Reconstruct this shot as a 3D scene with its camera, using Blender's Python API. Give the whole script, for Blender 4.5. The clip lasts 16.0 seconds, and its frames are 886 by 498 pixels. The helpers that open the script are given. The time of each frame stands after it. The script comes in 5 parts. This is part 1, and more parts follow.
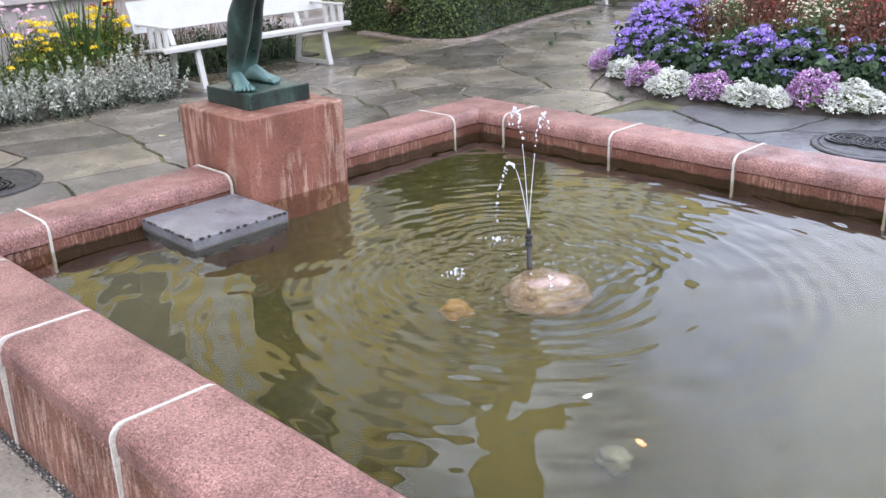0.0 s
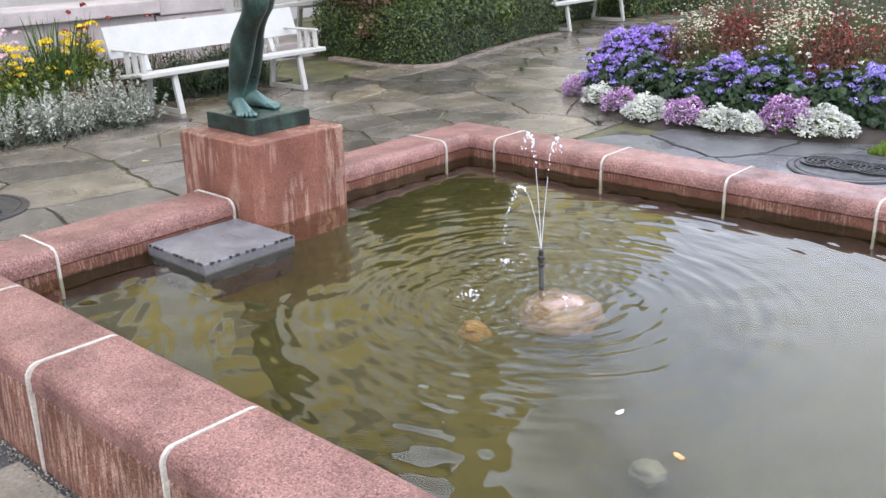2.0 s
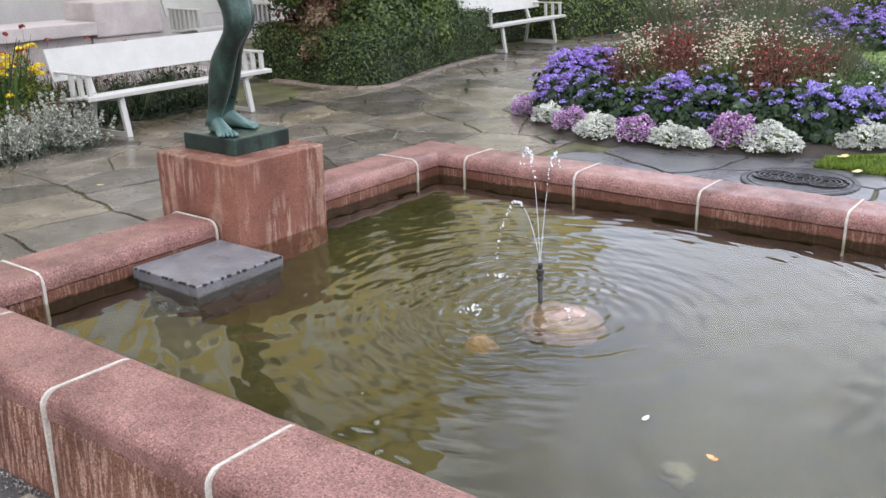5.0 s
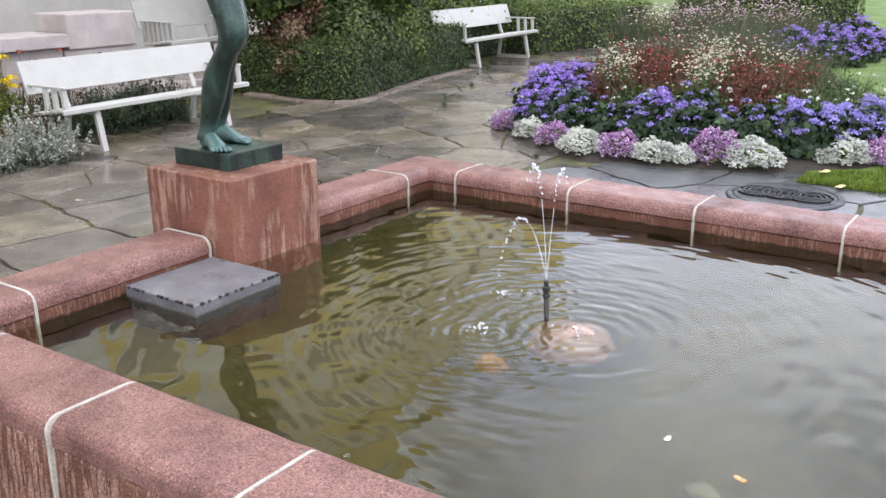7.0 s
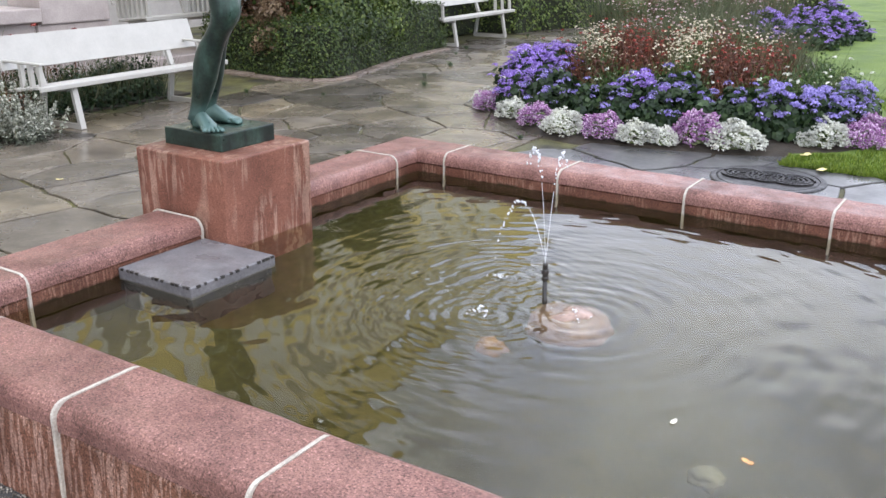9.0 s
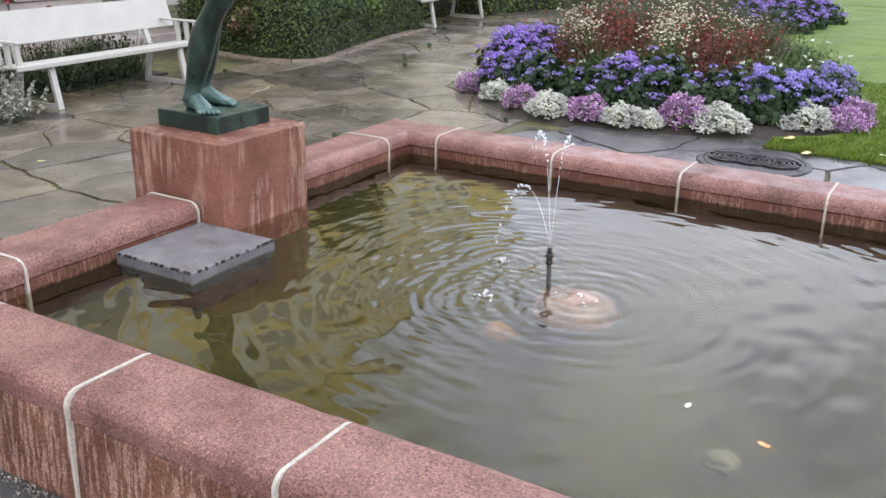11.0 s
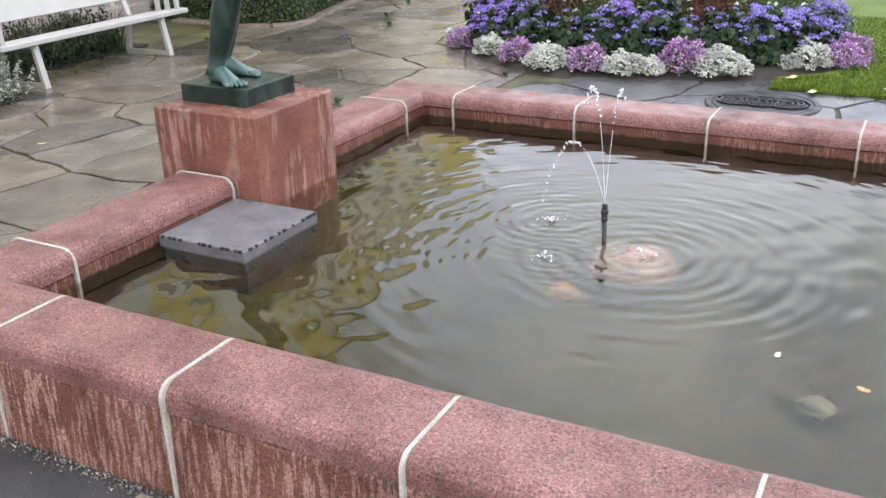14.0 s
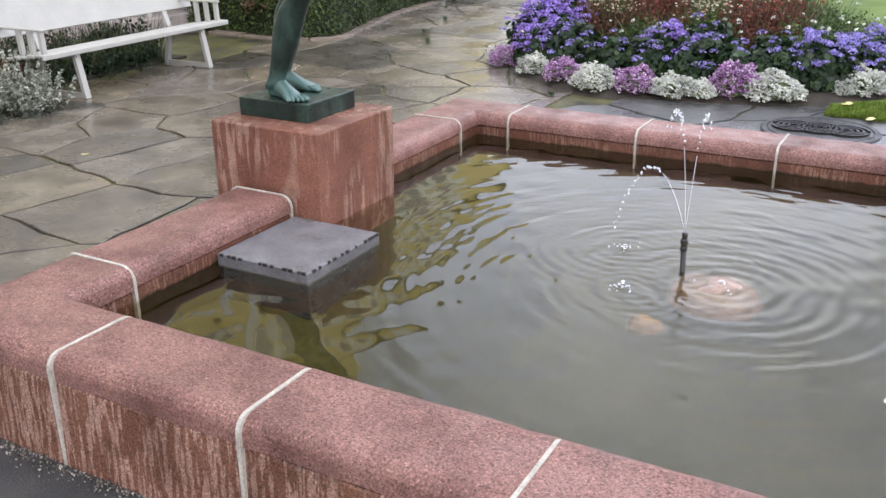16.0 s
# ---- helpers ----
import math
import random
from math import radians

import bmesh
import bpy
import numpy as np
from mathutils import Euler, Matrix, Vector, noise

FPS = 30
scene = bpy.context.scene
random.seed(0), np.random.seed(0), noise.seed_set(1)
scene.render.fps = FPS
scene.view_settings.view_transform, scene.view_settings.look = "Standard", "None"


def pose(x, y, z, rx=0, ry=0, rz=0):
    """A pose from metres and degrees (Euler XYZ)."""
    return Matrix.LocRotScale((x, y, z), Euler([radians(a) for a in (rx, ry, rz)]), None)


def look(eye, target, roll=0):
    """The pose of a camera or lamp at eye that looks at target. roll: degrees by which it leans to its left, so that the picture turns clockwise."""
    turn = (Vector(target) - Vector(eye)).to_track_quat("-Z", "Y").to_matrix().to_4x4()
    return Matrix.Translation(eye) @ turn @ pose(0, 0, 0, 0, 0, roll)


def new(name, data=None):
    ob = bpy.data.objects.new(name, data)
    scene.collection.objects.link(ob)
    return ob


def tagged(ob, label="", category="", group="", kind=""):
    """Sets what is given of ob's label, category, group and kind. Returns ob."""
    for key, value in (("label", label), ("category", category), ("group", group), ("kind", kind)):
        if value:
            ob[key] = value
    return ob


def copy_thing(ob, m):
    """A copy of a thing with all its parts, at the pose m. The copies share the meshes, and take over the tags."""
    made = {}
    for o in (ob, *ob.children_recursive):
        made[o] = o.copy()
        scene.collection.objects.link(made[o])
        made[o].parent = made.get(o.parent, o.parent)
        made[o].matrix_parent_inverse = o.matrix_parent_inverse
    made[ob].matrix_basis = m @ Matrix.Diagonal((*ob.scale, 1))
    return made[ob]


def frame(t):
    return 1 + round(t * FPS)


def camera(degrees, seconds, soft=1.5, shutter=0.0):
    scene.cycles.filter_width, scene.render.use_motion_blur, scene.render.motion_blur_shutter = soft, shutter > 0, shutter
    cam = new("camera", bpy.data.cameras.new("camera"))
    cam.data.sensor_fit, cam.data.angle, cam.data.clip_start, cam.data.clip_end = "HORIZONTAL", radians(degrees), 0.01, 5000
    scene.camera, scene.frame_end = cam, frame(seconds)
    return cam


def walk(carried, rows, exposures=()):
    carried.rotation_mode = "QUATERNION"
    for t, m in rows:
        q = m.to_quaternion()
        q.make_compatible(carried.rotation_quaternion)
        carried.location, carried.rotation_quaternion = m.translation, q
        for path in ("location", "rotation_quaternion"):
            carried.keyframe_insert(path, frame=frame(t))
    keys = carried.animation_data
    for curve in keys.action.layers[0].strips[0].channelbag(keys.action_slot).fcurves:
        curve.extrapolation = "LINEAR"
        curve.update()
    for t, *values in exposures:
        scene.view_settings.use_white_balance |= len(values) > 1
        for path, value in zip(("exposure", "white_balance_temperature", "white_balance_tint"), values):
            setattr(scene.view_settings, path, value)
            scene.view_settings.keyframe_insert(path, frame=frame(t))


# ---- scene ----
cam = camera(51.1, 16.0)
PATH = [
    (0, (4.082, -4.396, 1.72), (2.751, -3.085, 1.005), -2.0),
    (0.5, (4.052, -4.462, 1.731), (2.737, -3.133, 1.02), -2.1),
    (1, (4.008, -4.515, 1.734), (2.707, -3.167, 1.034), -2.1),
    (1.5, (3.973, -4.572, 1.738), (2.689, -3.201, 1.053), -1.7),
    (2, (3.937, -4.623, 1.744), (2.67, -3.228, 1.075), -1.4),
    (2.5, (3.902, -4.674, 1.749), (2.655, -3.256, 1.092), -1.1),
    (3, (3.862, -4.724, 1.744), (2.636, -3.283, 1.094), -1.1),
    (3.5, (3.808, -4.764, 1.732), (2.606, -3.301, 1.086), -1.2),
    (4, (3.774, -4.808, 1.738), (2.594, -3.329, 1.089), -1.3),
    (6.5, (3.555, -4.9, 1.722), (2.455, -3.339, 1.128), -0.4),
    (7, (3.513, -4.915, 1.73), (2.427, -3.346, 1.13), -0.4),
    (7.5, (3.468, -4.931, 1.728), (2.4, -3.354, 1.116), -0.3),
    (8, (3.441, -4.949, 1.737), (2.39, -3.366, 1.113), -0.0),
    (8.5, (3.418, -4.964, 1.742), (2.383, -3.375, 1.107), 0.2),
    (9, (3.399, -4.977, 1.744), (2.377, -3.383, 1.101), 0.4),
    (11.5, (3.2, -5.068, 1.752), (2.266, -3.443, 1.054), 0.8),
    (12, (3.137, -5.097, 1.762), (2.227, -3.468, 1.042), 0.3),
    (12.5, (3.072, -5.112, 1.769), (2.182, -3.482, 1.027), -0.3),
    (13, (3.01, -5.143, 1.767), (2.134, -3.513, 1.008), -1.0),
    (13.5, (2.957, -5.165, 1.767), (2.084, -3.537, 0.999), -1.5),
    (14, (2.892, -5.168, 1.762), (2.017, -3.542, 0.993), -1.6),
    (14.5, (2.831, -5.168, 1.759), (1.95, -3.542, 0.997), -1.4),
    (15, (2.759, -5.149, 1.745), (1.868, -3.524, 0.993), -1.0),
    (15.5, (2.684, -5.131, 1.732), (1.784, -3.506, 0.992), -0.7),
    (16, (2.609, -5.131, 1.736), (1.701, -3.507, 1.001), -0.5),
]
walk(cam, [(t, look(eye, target, roll)) for t, eye, target, roll in PATH], [(0.0, 0.12, 6150, 13), (2.0, 0.05, 6350, 11), (4.0, -0.22, 6450, 11), (7.0, -0.11, 6500, 11), (9.0, -0.16, 6500, 11), (11.7, -0.27, 6600, 11), (13.0, -0.22, 6600, 11), (14.5, -0.16, 6600, 11), (16.0, -0.27, 6600, 11)])

# ---- world, sun, exposure ----
SUN_EL, SUN_AZ = radians(36), radians(118)
world = bpy.data.worlds.new("overcast_sky")
scene.world = world
world.use_nodes = True
wn, wl = world.node_tree.nodes, world.node_tree.links
wn.clear()
w_out = wn.new("ShaderNodeOutputWorld")
w_bg = wn.new("ShaderNodeBackground")
w_sky = wn.new("ShaderNodeTexSky")
w_sky.sky_type = "NISHITA"
w_sky.sun_disc = False
w_sky.sun_elevation, w_sky.sun_rotation = SUN_EL, SUN_AZ
w_coord = wn.new("ShaderNodeTexCoord")
w_noise = wn.new("ShaderNodeTexNoise")
w_noise.inputs["Scale"].default_value = 2.6
w_noise.inputs["Detail"].default_value = 2.5
w_noise.inputs["Distortion"].default_value = 0.5
w_ramp = wn.new("ShaderNodeValToRGB")
w_ramp.color_ramp.elements[0].position, w_ramp.color_ramp.elements[1].position = 0.26, 0.50
w_mix = wn.new("ShaderNodeMix")
w_mix.data_type = "RGBA"
w_cloud = wn.new("ShaderNodeMix")
w_cloud.data_type = "RGBA"
w_cloud.inputs[6].default_value = (18.2, 20.0, 25.5, 1)
w_cloud.inputs[7].default_value = (25.2, 26.5, 29.8, 1)
w_bank = wn.new("ShaderNodeTexNoise")
w_bank.inputs["Scale"].default_value = 4.2
w_bank.inputs["Detail"].default_value = 2
w_bank_ramp = wn.new("ShaderNodeValToRGB")
w_bank_ramp.color_ramp.elements[0].position, w_bank_ramp.color_ramp.elements[1].position = 0.36, 0.62
wl.new(w_coord.outputs["Generated"], w_bank.inputs["Vector"])
wl.new(w_bank.outputs["Fac"], w_bank_ramp.inputs["Fac"])
wl.new(w_bank_ramp.outputs["Color"], w_cloud.inputs[0])
wl.new(w_cloud.outputs[2], w_mix.inputs[7])
wl.new(w_coord.outputs["Generated"], w_noise.inputs["Vector"])
w_sep = wn.new("ShaderNodeSeparateXYZ")
wl.new(w_coord.outputs["Generated"], w_sep.inputs[0])
w_low = wn.new("ShaderNodeMapRange")
w_low.inputs["From Min"].default_value, w_low.inputs["From Max"].default_value = 0.55, 0.95
w_low.inputs["To Min"].default_value, w_low.inputs["To Max"].default_value = 0.0, 0.06
wl.new(w_sep.outputs[2], w_low.inputs["Value"])
w_sum = wn.new("ShaderNodeMath")
wl.new(w_noise.outputs["Fac"], w_sum.inputs[0])
wl.new(w_low.outputs[0], w_sum.inputs[1])
wl.new(w_sum.outputs[0], w_ramp.inputs["Fac"])
wl.new(w_ramp.outputs["Color"], w_mix.inputs[0])
wl.new(w_sky.outputs["Color"], w_mix.inputs[6])
wl.new(w_mix.outputs[2], w_bg.inputs["Color"])
wl.new(w_bg.outputs["Background"], w_out.inputs["Surface"])
# an overcast sky is brighter overhead than at the horizon
w_dome = wn.new("ShaderNodeMapRange")
w_dome.inputs["From Min"].default_value, w_dome.inputs["From Max"].default_value = 0.05, 0.75
w_dome.inputs["To Min"].default_value, w_dome.inputs["To Max"].default_value = 0.116, 0.146
wl.new(w_sep.outputs[2], w_dome.inputs["Value"])
wl.new(w_dome.outputs[0], w_bg.inputs["Strength"])
sun = new("sun", bpy.data.lights.new("sun", "SUN"))
sun.data.energy, sun.data.angle, sun.data.color = 0.85, radians(14), (1.0, 0.90, 0.76)
sun.matrix_world = look((0, 0, 0), (-math.sin(SUN_AZ) * math.cos(SUN_EL), -math.cos(SUN_AZ) * math.cos(SUN_EL), -math.sin(SUN_EL)))


# ---- materials ----
def material(name, rough=0.6, metal=0.0, spec=0.5):
    m = bpy.data.materials.new(name)
    m.use_nodes = True
    b = m.node_tree.nodes["Principled BSDF"]
    b.inputs["Roughness"].default_value = rough
    b.inputs["Metallic"].default_value = metal
    b.inputs["Specular IOR Level"].default_value = spec
    return m, m.node_tree.nodes, m.node_tree.links, b


def place(n, l, sx=1.0, sy=None, sz=None):
    """World position, scaled."""
    g = n.new("ShaderNodeNewGeometry")
    v = n.new("ShaderNodeVectorMath")
    v.operation = "MULTIPLY"
    v.inputs[1].default_value = (sx, sx if sy is None else sy, sx if sz is None else sz)
    l.new(g.outputs["Position"], v.inputs[0])
    return v.outputs[0]


def noisy(n, l, vec, scale, detail=3.0, rough=0.5, dist=0.0):
    t = n.new("ShaderNodeTexNoise")
    t.inputs["Scale"].default_value, t.inputs["Detail"].default_value = scale, detail
    t.inputs["Roughness"].default_value, t.inputs["Distortion"].default_value = rough, dist
    l.new(vec, t.inputs["Vector"])
    return t.outputs["Fac"]


def ramp(n, l, fac, stops):
    r = n.new("ShaderNodeValToRGB")
    while len(r.color_ramp.elements) < len(stops):
        r.color_ramp.elements.new(0.5)
    for e, (p, c) in zip(r.color_ramp.elements, stops):
        e.position = p
        e.color = (*c, 1) if isinstance(c, tuple) else (c, c, c, 1)
    l.new(fac, r.inputs["Fac"])
    return r.outputs["Color"]


def mixed(n, l, fac, a, b, mode="MIX"):
    x = n.new("ShaderNodeMix")
    x.data_type, x.blend_type = "RGBA", mode
    for sock, v in ((x.inputs[0], fac), (x.inputs[6], a), (x.inputs[7], b)):
        if isinstance(v, tuple):
            sock.default_value = (*v, 1)
        elif isinstance(v, float):
            sock.default_value = v
        else:
            l.new(v, sock)
    return x.outputs[2]


def bumped(n, l, b, fac, strength, dist=0.01):
    k = n.new("ShaderNodeBump")
    k.inputs["Strength"].default_value, k.inputs["Distance"].default_value = strength, dist
    l.new(fac, k.inputs["Height"])
    l.new(k.outputs["Normal"], b.inputs["Normal"])


def ob_random(n):
    return n.new("ShaderNodeObjectInfo").outputs["Random"]


def island_random(n):
    return n.new("ShaderNodeNewGeometry").outputs["Random Per Island"]


def granite(name, streaks, fine=34, cover=0.44, speck=1.0):
    m, n, l, b = material(name, 0.42, 0.0, 0.22)
    p = place(n, l)
    base = ramp(n, l, noisy(n, l, p, 5, 4), [(0.3, (0.192, 0.095, 0.079)), (0.7, (0.264, 0.139, 0.114))])
    grain = ramp(n, l, noisy(n, l, p, 130, 3, 0.65), [(0.30, (0.36, 0.36, 0.38)), (0.44, (0.92, 0.92, 0.92)), (0.56, (1.04, 1.04, 1.04)), (0.70, (1.6, 1.68, 1.75))])
    col = mixed(n, l, speck, base, grain, "MULTIPLY")
    vor = n.new("ShaderNodeTexVoronoi")
    vor.inputs["Scale"].default_value = 220
    l.new(p, vor.inputs["Vector"])
    one = n.new("ShaderNodeSeparateColor")
    l.new(vor.outputs["Color"], one.inputs[0])
    col = mixed(n, l, speck, col, ramp(n, l, one.outputs[0], [(0.0, 0.52), (0.16, 0.66), (0.20, 0.93), (0.84, 1.03), (0.90, 1.28), (1.0, 1.5)]), "MULTIPLY")
    col = mixed(n, l, 1.0, col, ramp(n, l, noisy(n, l, p, 3.2, 5, 0.65), [(0.32, (0.62, 0.60, 0.59)), (0.53, (1.0, 1.0, 1.0)), (0.75, (1.10, 1.09, 1.08))]), "MULTIPLY")
    tint = ramp(n, l, ob_random(n), [(0.0, 0.9), (1.0, 1.08)])
    col = mixed(n, l, 1.0, col, tint, "MULTIPLY")
    if streaks:
        # runs of dry stone between wet, darker stone
        q = place(n, l, fine, fine, fine * 0.10)
        runs = ramp(n, l, noisy(n, l, q, 1.0, 3, 0.55, 0.3), [(0.50, 0.0), (0.545, 1.0)])
        patch = ramp(n, l, noisy(n, l, place(n, l, 4.2, 4.2, 2.6), 1.0, 2), [(cover, 0.0), (cover + 0.10, 1.0)])
        k = n.new("ShaderNodeMath")
        k.operation = "MULTIPLY"
        l.new(runs, k.inputs[0])
        l.new(patch, k.inputs[1])
        wet = mixed(n, l, 1.0, col, streaks[0], "MULTIPLY")
        dry = mixed(n, l, 1.0, col, streaks[1], "MULTIPLY")
        col = mixed(n, l, k.outputs[0], wet, dry)
        algae = n.new("ShaderNodeSeparateXYZ")
        l.new(place(n, l), algae.inputs[0])
        wob = n.new("ShaderNodeMath")
        wob.operation = "MULTIPLY_ADD"
        wob.inputs[1].default_value, wob.inputs[2].default_value = 0.05, -0.025
        l.new(noisy(n, l, p, 14, 3), wob.inputs[0])
        add = n.new("ShaderNodeMath")
        l.new(algae.outputs[2], add.inputs[0])
        l.new(wob.outputs[0], add.inputs[1])
        slime = ramp(n, l, add.outputs[0], [(0.240, 1.0), (0.258, 0.0)])
        if streaks[2]:
            col = mixed(n, l, slime, col, (0.022, 0.017, 0.006))
    l.new(col, b.inputs["Base Color"])
    l.new(ramp(n, l, noisy(n, l, p, 8, 3), [(0.35, 0.34), (0.65, 0.58)]), b.inputs["Roughness"])
    bumped(n, l, b, noisy(n, l, p, 160, 3), 0.35, 0.004)
    return m


def stony(name, c1, c2, scale, r1, r2, bump=0.3, bscale=60, per_object=0.0, detail=5, grain=0.2):
    m, n, l, b = material(name)
    p = place(n, l)
    col = ramp(n, l, noisy(n, l, p, scale, detail, 0.6), [(0.3, c1), (0.7, c2)])
    col = mixed(n, l, 1.0, col, ramp(n, l, noisy(n, l, p, bscale, 3), [(0.3, 1 - grain), (0.7, 1 + grain * 0.9)]), "MULTIPLY")
    if per_object:
        col = mixed(n, l, 1.0, col, ramp(n, l, ob_random(n), [(0.0, (1 - per_object,) * 3), (0.5, (1.0, 0.99, 0.96)), (1.0, (1 + per_object,) * 3)]), "MULTIPLY")
    l.new(col, b.inputs["Base Color"])
    l.new(ramp(n, l, noisy(n, l, p, scale * 0.8, 3), [(0.35, r1), (0.65, r2)]), b.inputs["Roughness"])
    bumped(n, l, b, noisy(n, l, p, bscale, 4), bump, 0.006)
    return m


def leafy(name, c1, c2, c3=None, rough=0.5):
    m, n, l, b = material(name, rough, 0.0, 0.35)
    stops = [(0.0, c1), (0.75, c2)] if c3 is None else [(0.0, c1), (0.6, c2), (0.95, c3)]
    col = ramp(n, l, island_random(n), stops)
    col = mixed(n, l, 1.0, col, ramp(n, l, noisy(n, l, place(n, l), 6, 3), [(0.3, 0.65), (0.7, 1.2)]), "MULTIPLY")
    l.new(col, b.inputs["Base Color"])
    tr = n.new("ShaderNodeBsdfTranslucent")
    l.new(col, tr.inputs["Color"])
    mx = n.new("ShaderNodeMixShader")
    mx.inputs[0].default_value = 0.25
    out = n["Material Output"]
    l.new(b.outputs[0], mx.inputs[1])
    l.new(tr.outputs[0], mx.inputs[2])
    l.new(mx.outputs[0], out.inputs["Surface"])
    return m


def flagstone_material():
    """Wet stone: each slab of its own tint, pooled film of water in places."""
    m, n, l, b = material("wet_flagstone")
    p = place(n, l)
    col = ramp(n, l, noisy(n, l, p, 2.6, 6, 0.62, 0.4), [(0.30, (0.060, 0.053, 0.043)), (0.5, (0.110, 0.096, 0.077)), (0.72, (0.182, 0.158, 0.125))])
    tint = ramp(n, l, ob_random(n), [(0.0, (0.50, 0.49, 0.48)), (0.22, (0.86, 0.84, 0.82)), (0.45, (1.02, 1.0, 1.0)), (0.62, (1.18, 1.12, 0.98)), (0.80, (1.20, 1.17, 1.15)), (1.0, (1.38, 1.29, 1.08))])
    col = mixed(n, l, 1.0, col, tint, "MULTIPLY")
    col = mixed(n, l, 1.0, col, ramp(n, l, noisy(n, l, p, 46, 4, 0.6), [(0.3, 0.80), (0.7, 1.17)]), "MULTIPLY")
    moss = ramp(n, l, noisy(n, l, p, 1.3, 5, 0.7), [(0.60, 0.0), (0.72, 0.45)])
    col = mixed(n, l, moss, col, (0.085, 0.078, 0.022))
    l.new(col, b.inputs["Base Color"])
    l.new(ramp(n, l, noisy(n, l, p, 1.7, 4, 0.6), [(0.36, 0.12), (0.50, 0.25), (0.66, 0.46)]), b.inputs["Roughness"])
    bumped(n, l, b, noisy(n, l, p, 22, 5, 0.6), 0.22, 0.006)
    return m


def bronze():
    m, n, l, b = material("patinated_bronze", 0.4, 0.25)
    p = place(n, l)
    q = place(n, l, 9, 9, 3.0)
    f = noisy(n, l, q, 1.0, 4, 0.6)
    col = ramp(n, l, f, [(0.32, (0.010, 0.017, 0.014)), (0.5, (0.020, 0.037, 0.028)), (0.62, (0.036, 0.070, 0.053)), (0.78, (0.075, 0.135, 0.11))])
    col = mixed(n, l, 1.0, col, ramp(n, l, noisy(n, l, p, 55, 3), [(0.3, 0.7), (0.7, 1.3)]), "MULTIPLY")
    sep = n.new("ShaderNodeSeparateXYZ")
    l.new(p, sep.inputs[0])
    feet = ramp(n, l, sep.outputs[2], [(0.788, 0.0), (0.802, 0.75), (0.86, 0.6), (0.93, 0.0)])
    col = mixed(n, l, feet, col, (0.105, 0.185, 0.168))
    l.new(col, b.inputs["Base Color"])
    l.new(ramp(n, l, noisy(n, l, p, 20, 3), [(0.3, 0.26), (0.7, 0.5)]), b.inputs["Roughness"])
    bumped(n, l, b, noisy(n, l, p, 70, 3), 0.2, 0.004)
    return m


def water_material():
    m, n, l, b = material("murky_water", 0.0)
    b.inputs["IOR"].default_value = 1.35
    b.inputs["Transmission Weight"].default_value = 1.0
    b.inputs["Base Color"].default_value = (0.80, 0.78, 0.55, 1)
    return m


M_COPING = granite("pink_granite", None)
M_WALL = granite("pink_granite_wet", ((0.60, 0.50, 0.40), (1.05, 1.12, 0.95), True), 70, 0.44, 0.7)
M_WALL_OUT = granite("pink_granite_streaked", ((0.70, 0.62, 0.48), (1.32, 1.52, 1.38), False), 66, 0.30)
M_PED = granite("pink_granite_pedestal", ((0.80, 0.66, 0.54), (1.36, 1.58, 1.40), False), 34, 0.46, 0.6)
M_MORTAR = stony("pale_mortar", (0.34, 0.305, 0.255), (0.48, 0.44, 0.375), 18, 0.7, 0.9, 0.4, 120)
M_FLAG = flagstone_material()
M_SLATEFLAG = stony("wet_slate_slab", (0.046, 0.046, 0.047), (0.098, 0.096, 0.093), 2.4, 0.22, 0.46, 0.22, 30, 0.18)
M_SOIL = stony("dark_soil", (0.016, 0.012, 0.008), (0.042, 0.031, 0.019), 9, 0.7, 0.95, 0.8, 70)
M_JOINT = stony("mossy_joint_soil", (0.013, 0.011, 0.008), (0.115, 0.110, 0.030), 2.6, 0.5, 0.9, 0.6, 90)
M_ASPHALT = stony("wet_asphalt", (0.022, 0.023, 0.025), (0.055, 0.054, 0.052), 3, 0.25, 0.6, 0.7, 150)
M_FLOOR = stony("algae_pool_floor", (0.036, 0.030, 0.004), (0.064, 0.053, 0.008), 1.6, 0.8, 0.95, 0.2, 25)
M_SLATE = stony("grey_slate", (0.105, 0.101, 0.104), (0.172, 0.166, 0.168), 7, 0.25, 0.5, 0.15, 90)
M_WETSLATE = stony("wet_dark_slate", (0.035, 0.033, 0.035), (0.075, 0.07, 0.07), 7, 0.15, 0.4, 0.15, 90)
M_DARKMETAL = stony("dark_pipe_metal", (0.010, 0.009, 0.008), (0.030, 0.025, 0.020), 30, 0.35, 0.6, 0.2, 120)
M_IRON = stony("cast_iron", (0.009, 0.008, 0.008), (0.026, 0.023, 0.023), 12, 0.28, 0.50, 0.4, 120)
M_WHITE = stony("white_paint", (0.365, 0.352, 0.315), (0.425, 0.411, 0.370), 5, 0.3, 0.5, 0.04, 60, grain=0.03)
M_PLINTH = stony("pale_pink_stone", (0.30, 0.258, 0.238), (0.44, 0.383, 0.352), 3, 0.6, 0.85, 0.15, 50, grain=0.08)
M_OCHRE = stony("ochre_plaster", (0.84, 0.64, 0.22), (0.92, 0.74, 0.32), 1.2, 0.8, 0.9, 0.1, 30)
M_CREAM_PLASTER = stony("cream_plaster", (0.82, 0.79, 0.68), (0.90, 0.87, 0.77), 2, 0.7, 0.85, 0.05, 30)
M_TRIMSTONE = stony("white_house_trim", (0.37, 0.342, 0.31), (0.44, 0.412, 0.375), 3, 0.6, 0.8, 0.03, 30, grain=0.05)
